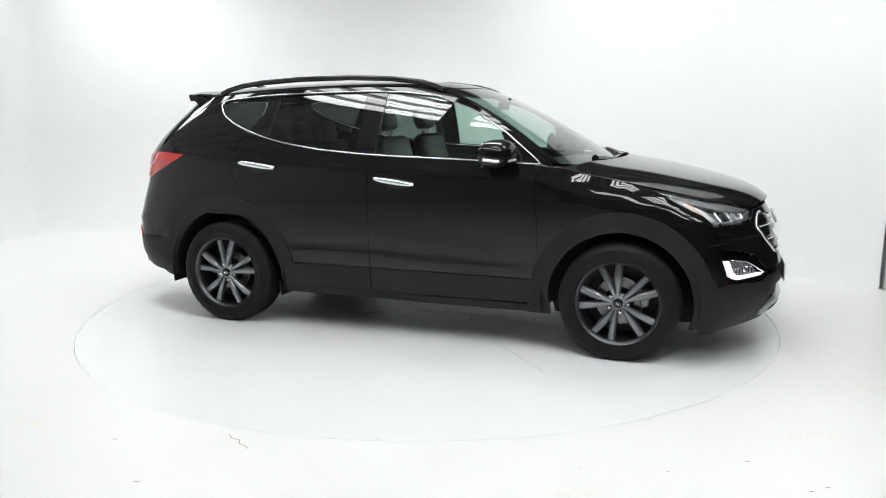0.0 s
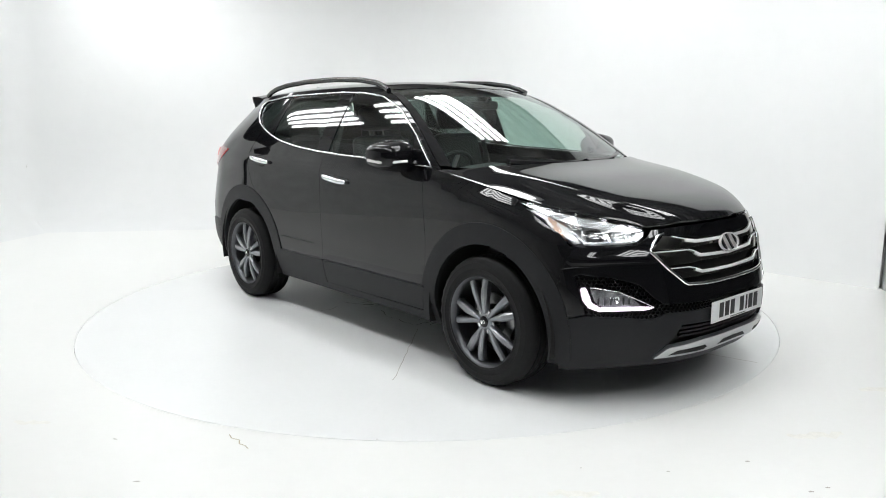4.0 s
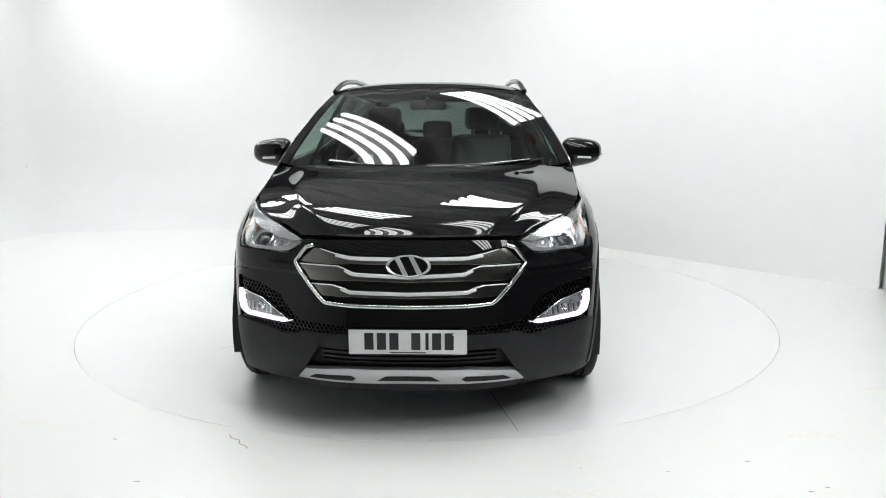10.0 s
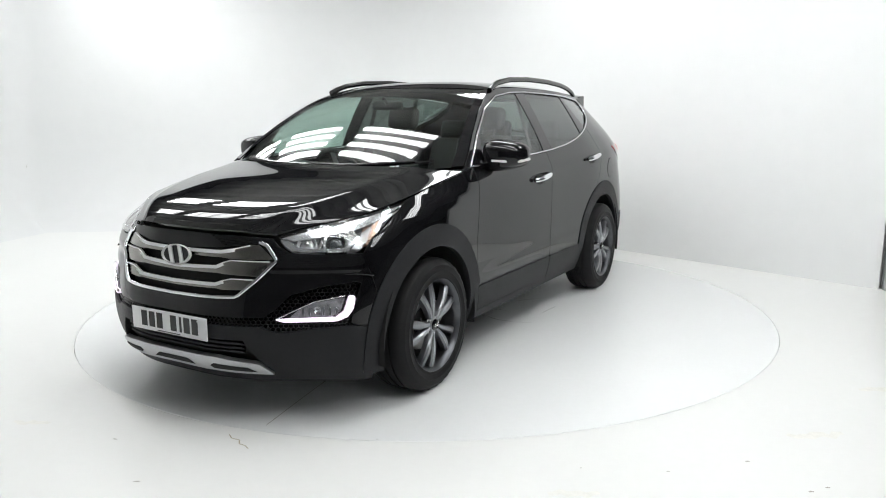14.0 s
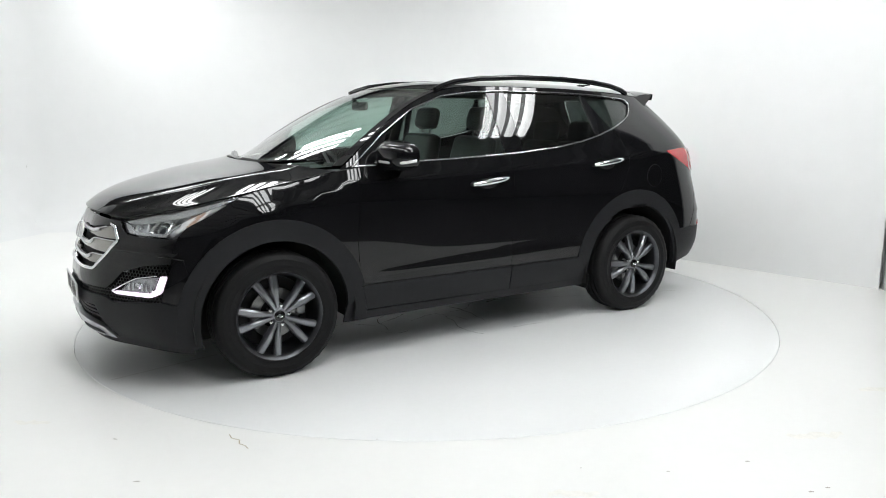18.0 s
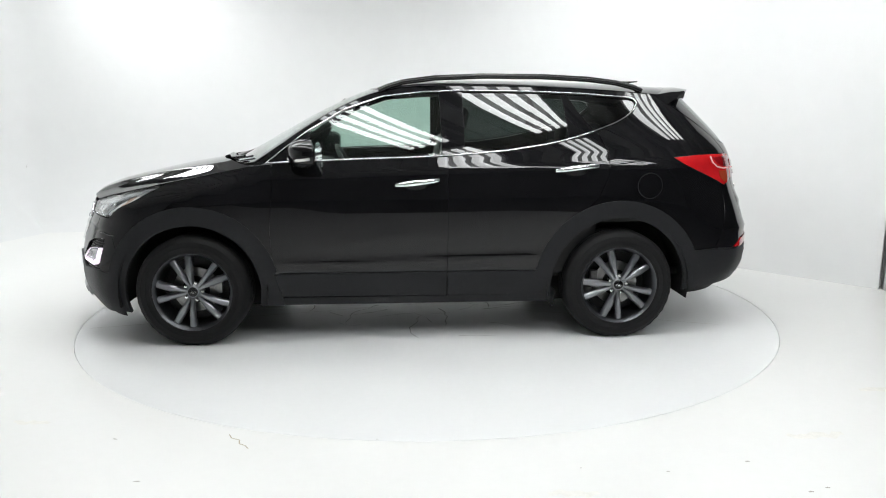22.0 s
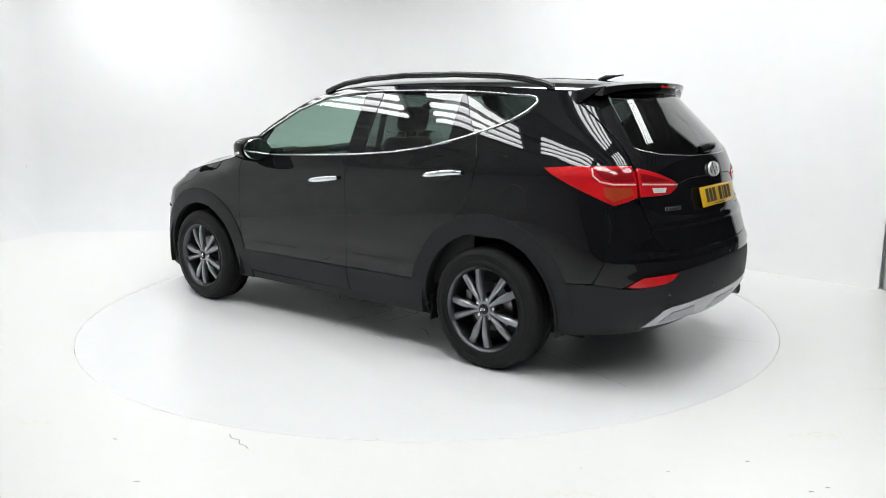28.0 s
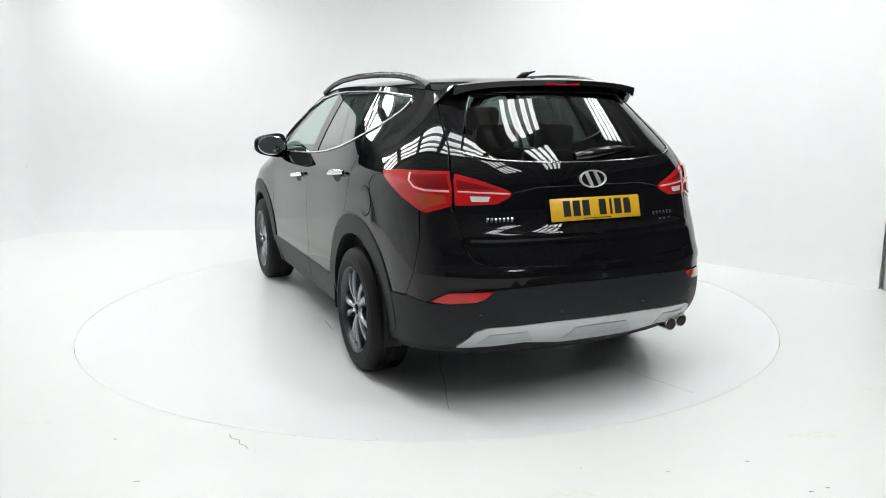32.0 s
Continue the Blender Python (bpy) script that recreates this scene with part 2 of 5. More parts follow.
WALL_H = 3.15
# out of view the white outline is cut back to darken the doors' reflections
floor = ring_patch(TURN_RADIUS + 0.0019, [(-8.6, -10.4), (-2.2, -10.4), (-0.9, -6.9), (1.5, -6.9), (2.9, -4.6), (2.62, -2.2), (4.0, 0.28), (6.3, 2.0), (6.3, 7), (-6.3, 7)], 0.0, "floor", WHITEFLOOR, "glossy white painted studio floor with faint stains")
LEFT_END = (-5.92, 2.7)
BACK = fillet((3.69, 0.33), (-0.45, 4.95), (-4.9, 4.55), 1.2) + fillet((-0.45, 4.95), (-5.45, 4.5), LEFT_END, 0.5)
wall_run("wall_right", [(3.69, 0.33)[::1], (3.0, 1.10), (1.6, 2.66), BACK[0]][::-1], WALL_H, WHITEWALL, label="plain white painted studio wall meeting the floor")
wall_run("wall_back", ([LEFT_END] + BACK[::-1]), WALL_H, WHITEWALL, cove=0.95, fade=8, label="white seamless studio wall curving round the stage")
# unseen walls beyond the stage opening, added for reflections; the pale left one brightens the doors
for nm, pts in (("wall_hall_right", [(9, -11), (9, 6)]), ("wall_hall_far", [(9, 6), (-9, 6)]), ("wall_hall_back", [(-9, -11), (9, -11)][::-1]), ("wall_hall_left", [(-9, 6), (-9, -11)][::-1]), ("wall_reflector_left", [(-6.0, 2.5), (-6.3, -11)][::-1])):
    wall_run(nm, pts[::-1], 4.6, {"wall_reflector_left": PALEREFLECTOR, "wall_hall_back": MIDHALL}.get(nm, GREYWALL), label="plain unseen wall added for the reflections in the car")
# added dark sheet, unseen, that the lower doors reflect beyond the white floor
hall = part("reflection_floor", box_bm((22, 22, 0.1), (0, -2, -0.075)), DIMFLOOR, None, "unseen dark floor round the white stage, added to dim the car's reflections", smooth=0)
tagged(hall, kind="structure")
edge = part("trim", box_bm((0.06, 0.06, WALL_H), (3.74, 0.30, WALL_H / 2), 0.006), ALU, None, "pale aluminium trim on the open end of the studio wall")
tagged(edge, kind="structure")


def ceiling_sheet():
    """Corrugated deck, ribs across the stage."""
    turn = Matrix.Rotation(radians(ROW_ANGLE + 90), 3, "Z")
    xs = []
    x = -9.2
    while x < 9.2:
        xs += [(x, 0.0), (x + 0.16, 0.0), (x + 0.18, 0.10), (x + 0.25, 0.10)]
        x += 0.30
    verts, faces = [], []
    for x, d in xs:
        for y in (-15.0, 15.0):
            q = turn @ Vector((x * 1.6, y, 0))
            verts.append((q.x, q.y, CEIL_Z + 0.5 + d))
    for i in range(len(xs) - 1):
        faces.append((2 * i, 2 * i + 1, 2 * i + 3, 2 * i + 2))
    ob = mesh_ob("ceiling", verts, faces, CEILING, smooth=False)
    tagged(ob, "dark corrugated metal ceiling deck", kind="structure")


ceiling_sheet()


def lamp_fixture():
    root = new("ceiling_light")
    part("housing", box_bm((0.64, 1.56, 0.05), (0, 0, 0.06), 0.01), LAMPBODY, root, "pale steel lamp housing")
    for k in range(4):
        x = -0.24 + 0.16 * k
        part("tube", sweep([(x, -0.74, 0), (x, 0.74, 0)], 0.045, 10), TUBE, root, "glowing white tube")
    for x, y in ((-0.28, -0.7), (0.28, -0.7), (-0.28, 0.7), (0.28, 0.7)):
        part("hanger", sweep([(x, y, 0.08), (x, y, CEIL_Z + 0.5 - LAMP_Z)], 0.004, 6), LAMPBODY, root, "thin steel hanger")
    return tagged(root, "hanging white fixture with four glowing fluorescent tubes", "ceiling light", "ceiling lights")


lamp = lamp_fixture()
LAMPS = [(e, d) for e, ds in LAMP_ROWS for d in ds]
for i, (e, d) in enumerate(LAMPS):
    ca, sa = math.cos(radians(ROW_ANGLE)), math.sin(radians(ROW_ANGLE))
    m = pose(d * ca - e * sa, d * sa + e * ca, LAMP_Z, 0, 0, ROW_ANGLE + 90)
    if i == 0:
        lamp.matrix_basis = m
    else:
        copy_thing(lamp, m)

# ---- turntable ----
def turntable_thing():
    R = TURN_RADIUS
    bm = bmesh.new()
    prof = [(0.0, 0.0), (0.6, 0.0), (1.5, 0.0), (R - 0.004, 0.0), (R, -0.003), (R, -0.012)]
    n = 180
    c = bm.verts.new((0, 0, 0))
    rings = [[bm.verts.new((r * math.cos(math.tau * k / n), r * math.sin(math.tau * k / n), z)) for k in range(n)] for r, z in prof[1:]]
    for k in range(n):
        bm.faces.new((c, rings[0][k], rings[0][(k + 1) % n]))
        for i in range(len(rings) - 1):
            bm.faces.new((rings[i][k], rings[i + 1][k], rings[i + 1][(k + 1) % n], rings[i][(k + 1) % n]))
    root = new("turntable")
    part("plate", bm, WHITEDISC, root, "white painted round turning plate", smooth=30)
    rng = random.Random(5)

    def crack(x, y, ang, length, w):
        pts = []
        steps = max(4, int(length / 0.06))
        for _ in range(steps):
            pts.append((x, y))
            ang += rng.uniform(-0.55, 0.55)
            x += 0.06 * math.cos(ang)
            y += 0.06 * math.sin(ang)
        b = bmesh.new()
        prev = None
        for i, (px, py) in enumerate(pts):
            ww = w * (0.4 + rng.random()) * (1 - 0.7 * i / len(pts))
            a, d = b.verts.new((px - math.sin(ang) * ww, py + math.cos(ang) * ww, 0.0025)), b.verts.new((px + math.sin(ang) * ww, py - math.cos(ang) * ww, 0.0025))
            if prev:
                b.faces.new((prev[0], prev[1], d, a))
            prev = (a, d)
        part("crack", b, STAIN, root, "dark hairline crack in the paint", smooth=0)

    for k in range(16):
        a = k * math.tau / 16 + rng.uniform(-0.3, 0.3)
        r0 = rng.uniform(0.08, 0.5)
        crack(r0 * math.cos(a), r0 * math.sin(a), a + rng.uniform(-0.7, 0.7), rng.uniform(0.3, 0.65), 0.0042)
    for k in range(18):
        a = k * math.tau / 18 + rng.uniform(-0.2, 0.2)
        r0 = rng.uniform(0.2, 0.95)
        crack(r0 * math.cos(a), r0 * math.sin(a), a + math.pi / 2 + rng.uniform(-0.6, 0.6), rng.uniform(0.15, 0.4), 0.0034)
    for deg, r0, r1 in ((12.5, -2.36, 2.40), (159.5, 0.5, 2.1), (-47.0, 0.7, 1.7)):
        c, s = math.cos(radians(deg)), math.sin(radians(deg))
        b = bmesh.new()
        prev = None
        for k in range(13):
            r = r0 + (r1 - r0) * k / 12
            o = rng.uniform(-0.006, 0.006)
            w = 0.0016 + 0.0008 * rng.random()
            q = (b.verts.new((r * c - s * (o + w), r * s + c * (o + w), 0.0022)), b.verts.new((r * c - s * (o - w), r * s + c * (o - w), 0.0022)))
            if prev:
                b.faces.new((prev[0], prev[1], q[1], q[0]))
            prev = q
        part("plate_seam", b, SEAMGREY, root, "thin grey seam between the turntable's boards", smooth=0)
    return tagged(root, "round white turntable with hairline cracks, flush with the floor", "turntable")


turntable = turntable_thing()
pit = part("pit_base", box_bm((2 * TURN_RADIUS + 0.4, 2 * TURN_RADIUS + 0.4, 0.01), (0, 0, -0.018)), DARK, None, "dark pit under the turntable rim", smooth=0)
tagged(pit, kind="structure")


# ---- wear on the floor and wall ----
def mark(name, pts, w, material, label, z=0.002):
    """A thin stroke of dirt along plan points."""
    bm = bmesh.new()
    prev = None
    for i, q in enumerate(pts):
        p, n = Vector(pts[max(0, i - 1)]), Vector(pts[min(len(pts) - 1, i + 1)])
        d = (n - p).normalized()
        ww = w * (0.45 + 0.55 * math.sin(math.pi * (i + 0.5) / len(pts)))
        a, b = bm.verts.new((q[0] - d.y * ww, q[1] + d.x * ww, z)), bm.verts.new((q[0] + d.y * ww, q[1] - d.x * ww, z))
        if prev:
            bm.faces.new((prev[0], prev[1], b, a))
        prev = (a, b)
    ob = part(name, bm, material, None, smooth=0)
    return tagged(ob, label, kind="structure")


mark("trim", [(-0.92, -2.37), (-0.90, -2.41), (-0.86, -2.43), (-0.85, -2.47), (-0.82, -2.49), (-0.80, -2.52)], 0.0035, SCUFF, "thin brownish scuff on the white floor")
for x, y, r in ((-1.18, -2.81, 0.008), (-1.42, -2.41, 0.007), (0.62, -2.74, 0.005), (-1.17, -2.81, 0.008), (-1.43, -2.4, 0.006), (1.47, -2.96, 0.01), (1.55, -2.93, 0.009), (1.33, -2.7, 0.009), (0.97, -2.78, 0.006), (-0.24, -2.44, 0.005)):
    mark("trim", [(x - r, y), (x, y + r * 0.4), (x + r, y)], r * 0.5, SEAMGREY, "small grey speck on the white floor")
rng = random.Random(11)
for x, y, r in ((0.55, -2.95, 0.10), (1.75, -2.45, 0.13), (-1.9, -2.2, 0.09), (2.4, -1.9, 0.14), (-0.3, -3.1, 0.08)):
    mark("trim", [(x + r * (k / 4 - 1) , y + rng.uniform(-0.02, 0.02)) for k in range(9)], r * 0.22, STAINPALE, "faint yellowish stain on the white floor")

# hairline crack in the left wall
SEAM = [(-5.40, 3.87, 0.05), (-5.36, 3.99, 0.05), (-5.345, 4.2, 0.28), (-5.33, 4.45, 0.57), (-5.31, 4.46, 0.78)]
SEAM = [Vector(p) + (Vector(EYE) - Vector(p)).normalized() * 0.02 for p in SEAM]
tagged(part("trim", sweep(SEAM, 0.0028, 6), SEAMGREY, None, smooth=0), "thin brownish crack in the white wall", kind="structure")

# ---- the car's body surface ----
# Car space: x forward, y to its left, z up, origin on the ground between the axles.
def curve(xs, ys, soft=0.0):
    """A smooth curve through points, held past its ends; soft evens out its bends over that length."""
    xs, ys = np.array(xs, float), np.array(ys, float)
    d = np.gradient(ys, xs)
    if soft:
        g = np.linspace(xs[0], xs[-1], 600)
        h = g[1] - g[0]
        m = max(1, int(3 * soft / h))
        raw = curve(xs, ys)(g)
        pad = np.concatenate([2 * raw[0] - raw[m:0:-1], raw, 2 * raw[-1] - raw[-2:-m - 2:-1]])
        k = np.exp(-0.5 * (np.arange(-m, m + 1) * h / soft) ** 2)
        xs, ys = g, np.convolve(pad, k / k.sum(), "valid")
        d = np.gradient(ys, xs)
    def f(x):
        x = np.asarray(x, float)
        xc = np.clip(x, xs[0], xs[-1])
        i = np.clip(np.searchsorted(xs, xc) - 1, 0, len(xs) - 2)
        h = xs[i + 1] - xs[i]
        t = (xc - xs[i]) / h
        return ((2 * t ** 3 - 3 * t ** 2 + 1) * ys[i] + (t ** 3 - 2 * t ** 2 + t) * h * d[i]
                + (-2 * t ** 3 + 3 * t ** 2) * ys[i + 1] + (t ** 3 - t ** 2) * h * d[i + 1])
    return f


def ramp(a, b, x):
    t = np.clip((np.asarray(x, float) - a) / (b - a), 0, 1)
    return t * t * (3 - 2 * t)


PLAN_X = [2.262, 2.252, 2.205, 2.13, 2.045, 1.95, 1.80, 1.62, 1.35, 0.6, -0.4, -1.35, -1.75, -1.98, -2.10, -2.17, -2.25, -2.32, -2.375, -2.40, -2.405]
PLAN_Y = [0.0, 0.25, 0.42, 0.56, 0.705, 0.832, 0.905, 0.928, 0.936, 0.936, 0.938, 0.936, 0.915, 0.882, 0.845, 0.80, 0.705, 0.59, 0.38, 0.18, 0.0]
_s = np.concatenate([[0], np.cumsum(np.hypot(np.diff(PLAN_X), np.diff(PLAN_Y)))])
U_END = float(_s[-1])
plan_x, plan_y = curve(_s, PLAN_X, 0.035), curve(_s, PLAN_Y, 0.035)
nose_x = curve([0.12, 0.20, 0.27, 0.34, 0.42, 0.52, 0.62, 0.72, 0.80, 0.88, 0.95], [-0.14, -0.065, -0.014, 0.006, 0.012, 0.005, -0.016, -0.045, -0.07, -0.105, -0.15], 0.025)
tail_x = curve([0.18, 0.26, 0.34, 0.42, 0.52, 0.62, 0.73, 0.88, 0.95, 1.05, 1.15, 1.22, 1.30, 1.40, 1.50, 1.60], [0.26, 0.16, 0.07, 0.015, 0.0, 0.0, 0.02, 0.07, 0.098, 0.118, 0.135, 0.158, 0.214, 0.299, 0.389, 0.480], 0.028)
side_low = curve([0.15, 0.24, 0.30, 0.38, 0.46, 0.52, 0.60, 0.70, 0.80, 0.90, 1.00, 1.20, 1.70], [0.88, 0.925, 0.947, 0.970, 0.9815, 0.9835, 0.9845, 0.9862, 0.9875, 0.9875, 0.9855, 0.979, 0.955], 0.02)


def width(z):
    """Half width against the plan: an upright side, a tight shoulder, then glass that leans in evenly."""
    low, d = side_low(z), np.asarray(z, float) - 1.15
    high = 0.938 - 0.445 * d - 0.29 * d * np.abs(d)
    return low - 0.0045 * np.log1p(np.exp((low - high) / 0.0045))


shoulder = curve([-2.4, -1.95, -1.2, -0.25, 0.5, 0.84, 2.3], [0.092, 0.088, 0.062, 0.022, 0.002, 0.0, 0.0], 0.15)


def belt(u, z):
    """A point of the body's side, front or rear: u runs round the plan from nose to tail, z is the height."""
    u, z = np.asarray(u, float), np.asarray(z, float)
    x, y = plan_x(u), plan_y(u)
    lift = 0.25 * ramp(0.8, 1.6, x) * ramp(0.78, 1.06, z)
    w = width(z + lift - shoulder(x) * ramp(0.90, 1.06, z) * ramp(1.62, 1.06, z))
    taper = 1 - 0.065 * ramp(-0.9, -2.1, x) * ramp(1.05, 1.6, z)
    swell = 1 + 0.010 * np.exp(-((x - 1.35) / 0.4) ** 2) * ramp(0.3, 0.6, z) + 0.012 * np.exp(-((x + 1.35) / 0.5) ** 2) * ramp(0.4, 0.9, z) * ramp(1.2, 1.0, z)
    k = (ramp(1.95, 1.5, np.abs(x)) * 0.85 + 0.15) * (1 - 0.5 * ramp(0.75, 1.25, x) * ramp(0.45, 0.6, z))
    w = 1 + (w - 1) * (k + (1 - k) * ramp(0.94, 1.10, z))
    zd = 0.525 + 0.025 * (0.8 - x)               # crease along the foot of the doors
    w = w + 0.0016 * ramp(1.0, 0.6, x) * ramp(-1.05, -0.75, x) * (np.exp(-((z - zd + 0.028) / 0.026) ** 2) - np.exp(-((z - zd - 0.026) / 0.036) ** 2))
    X = x + nose_x(z) * ramp(1.2, 2.1, x) + tail_x(z) * ramp(-0.7, -2.15, x)
    X = X - ramp(-1.98, -2.2, x) * (0.012 * np.exp(-((z - 0.868) / 0.020) ** 2) * ramp(0.70, 0.62, y) + 0.012 * np.exp(-((z - 0.690) / 0.026) ** 2))
    X = X + 0.010 * np.exp(-((z - 0.752) / 0.020) ** 2) * ramp(1.84, 1.96, x) * ramp(2.24, 2.14, x)
    rake = 0.095 * ramp(0.82, 1.00, z) * ramp(1.40, 1.95, x) * ramp(2.22, 2.02, x)     # the headlamp's corner leans back
    return np.stack([X - 0.8 * rake, y * w * taper * swell - 0.6 * rake, z + 0 * X], -1)


def belt_n(u, z):
    e = 2e-3
    a = belt(np.asarray(u) + e, z) - belt(np.asarray(u) - e, z)
    b = belt(u, np.asarray(z) + e) - belt(u, np.asarray(z) - e)
    n = np.cross(a, b)
    n /= np.linalg.norm(n, axis=-1, keepdims=True) + 1e-12
    p = belt(u, z)
    flip = np.where((n * np.stack([p[..., 0] * 0.3, p[..., 1], 0 * p[..., 0]], -1)).sum(-1) < 0, -1, 1)
    return n * flip[..., None]


def u_at(kind, a, z):
    """u of the point with that x (kind 's') or, at the nose 'f' or tail 'r', that y."""
    us = np.linspace(0, U_END, 700)
    P = belt(us, np.full_like(us, z))
    if kind == "s":
        return float(np.interp(-a, -P[:, 0], us))
    if kind == "f":
        m = us < U_END * 0.5
        return float(np.interp(a, P[m, 1], us[m])) if a <= P[m, 1].max() else float(us[m][P[m, 1].argmax()])
    m = us > U_END * 0.5
    return float(np.interp(a, P[m, 1][::-1], us[m][::-1]))


def outline(pts, kind="s", round_it=False):
    """Outline points (a, z) or (kind, a, z) as (u, z)."""
    out = []
    for q in pts:
        k, a, z = q if len(q) == 3 else (kind, *q)
        out.append((u_at(k, a, z), z))
    if round_it:
        n = len(out)
        res = []
        for i in range(n):
            p0, p1, p2, p3 = (np.array(out[(i + j) % n]) for j in (-1, 0, 1, 2))
            for t in (0, 0.25, 0.5, 0.75):
                res.append(tuple(0.5 * (2 * p1 + (p2 - p0) * t + (2 * p0 - 5 * p1 + 4 * p2 - p3) * t * t + (3 * p1 - p0 - 3 * p2 + p3) * t ** 3)))
        out = res
    return out


def dense(poly, step):
    res = []
    n = len(poly)
    for i in range(n):
        a, b = np.array(poly[i]), np.array(poly[(i + 1) % n])
        k = max(1, int(np.ceil(np.linalg.norm(b - a) / step)))
        for j in range(k):
            res.append(tuple(a + (b - a) * j / k))
    return res


def inside(poly, pts):
    P = np.asarray(poly)
    x, y = pts[:, 0], pts[:, 1]
    res = np.zeros(len(pts), bool)
    for (x0, y0), (x1, y1) in zip(P, np.roll(P, -1, 0)):
        c = ((y0 > y) != (y1 > y)) & (x < (x1 - x0) * (y - y0) / (y1 - y0 + 1e-15) + x0)
        res ^= c
    return res


def area2(poly):
    P = np.asarray(poly)
    return 0.5 * float(np.sum(P[:, 0] * np.roll(P[:, 1], -1) - np.roll(P[:, 0], -1) * P[:, 1]))


from mathutils.geometry import delaunay_2d_cdt


def sheet(poly, holes=(), step=0.045, surf=belt, surf_n=belt_n, lift=0.0, depth=0.014, bulge=0.0):
    """Cuts an outline out of a surface: points, normals and faces, with the edge turned in by depth."""
    loops = [dense(poly, step * 0.7)] + [dense(h, step * 0.7) for h in holes]
    verts, edges = [], []
    for lp in loops:
        b = len(verts)
        verts += lp
        edges += [(b + i, b + (i + 1) % len(lp)) for i in range(len(lp))]
    lo, hi = np.min(loops[0], 0), np.max(loops[0], 0)
    gx, gz = np.meshgrid(np.arange(lo[0] + step * 0.5, hi[0], step), np.arange(lo[1] + step * 0.5, hi[1], step))
    G = np.stack([gx.ravel(), gz.ravel()], -1)
    ok = inside(loops[0], G)
    for h in loops[1:]:
        ok &= ~inside(h, G)
    edge_pts = np.array(verts)
    G = G[ok]
    if len(G):
        far = np.min(np.linalg.norm(G[:, None, :] - edge_pts[None], axis=2), 1) > step * 0.42
        G = G[far]
    allv = [Vector(v) for v in verts] + [Vector(v) for v in G]
    v2, _, f2, *_r = delaunay_2d_cdt(allv, edges, [], 0, 1e-7)
    V = np.array([tuple(v) for v in v2])
    F = np.array([f for f in f2 if len(f) == 3])
    cen = V[F].mean(1)
    ok = inside(loops[0], cen)
    for h in loops[1:]:
        ok &= ~inside(h, cen)
    F = F[ok]
    P, N = surf(V[:, 0], V[:, 1]), surf_n(V[:, 0], V[:, 1])
    off = np.full(len(V), lift)
    if bulge:
        dist = np.min(np.linalg.norm(V[:, None, :] - edge_pts[None], axis=2), 1)
        off = lift + bulge * (1 - np.exp(-dist / 0.04))
    P = P + N * off[:, None]
    # face winding to the normals
    g = np.cross(P[F[:, 1]] - P[F[:, 0]], P[F[:, 2]] - P[F[:, 0]])
    bad = (g * N[F[:, 0]]).sum(1) < 0
    F[bad] = F[bad][:, ::-1]
    # turned-in edges
    PV, NV, FL = [P], [N], [tuple(f) for f in F]
    base = len(P)
    if depth:
        for li, lp in enumerate(loops):
            L = np.array(lp)
            sgn = 1 if area2(lp) > 0 else -1
            tang = np.roll(L, -1, 0) - np.roll(L, 1, 0)
            outw = np.stack([tang[:, 1], -tang[:, 0]], -1) * sgn * (1 if li == 0 else -1)
            outw /= np.linalg.norm(outw, axis=1, keepdims=True) + 1e-12
            p0, n0 = surf(L[:, 0], L[:, 1]), surf_n(L[:, 0], L[:, 1])
            e = 1e-3
            o3 = surf(L[:, 0] + outw[:, 0] * e, L[:, 1] + outw[:, 1] * e) - p0
            o3 /= np.linalg.norm(o3, axis=1, keepdims=True) + 1e-12
            a = p0 + n0 * lift
            r = min(0.0025, depth * 0.3)
            b = a + o3 * r * 0.7 - n0 * r
            c = a + o3 * r * 0.7 - n0 * depth
            n = len(L)
            PV += [a, b, b, c]
            NV += [n0, (n0 + o3 * 1.6) / np.linalg.norm(n0 + o3 * 1.6, axis=1, keepdims=True), o3, o3]
            for i in range(n):
                j = (i + 1) % n
                if surf is belt and abs(p0[i, 1]) < 1e-4 and abs(p0[j, 1]) < 1e-4:
                    continue
                for q in (0, 2):
                    A0, A1 = base + q * n + i, base + q * n + j
                    B0, B1 = A0 + n, A1 + n
                    FL.append((A0, A1, B1, B0) if (sgn * (1 if li == 0 else -1)) < 0 else (A0, B0, B1, A1))
            base += 4 * n
    return np.concatenate(PV), np.concatenate(NV), FL


def flip_y(s):
    P, N, F = s
    return P * (1, -1, 1), N * (1, -1, 1), [tuple(f[::-1]) for f in F]


def join(*sheets):
    P, N, F, b = [], [], [], 0
    for p, n, f in sheets:
        P.append(p)
        N.append(n)
        F += [tuple(i + b for i in q) for q in f]
        b += len(p)
    return np.concatenate(P), np.concatenate(N), F


def panel(name, s, material, parent, label=""):
    return mesh_ob(name, s[0], s[2], material, parent, label, normals=s[1])


def both(name, poly, material, parent, label="", **kw):
    """The same panel on the car's left and right side."""
    s = sheet(poly, **kw)
    return panel(name, s, material, parent, label), panel(name, flip_y(s), material, parent, label)


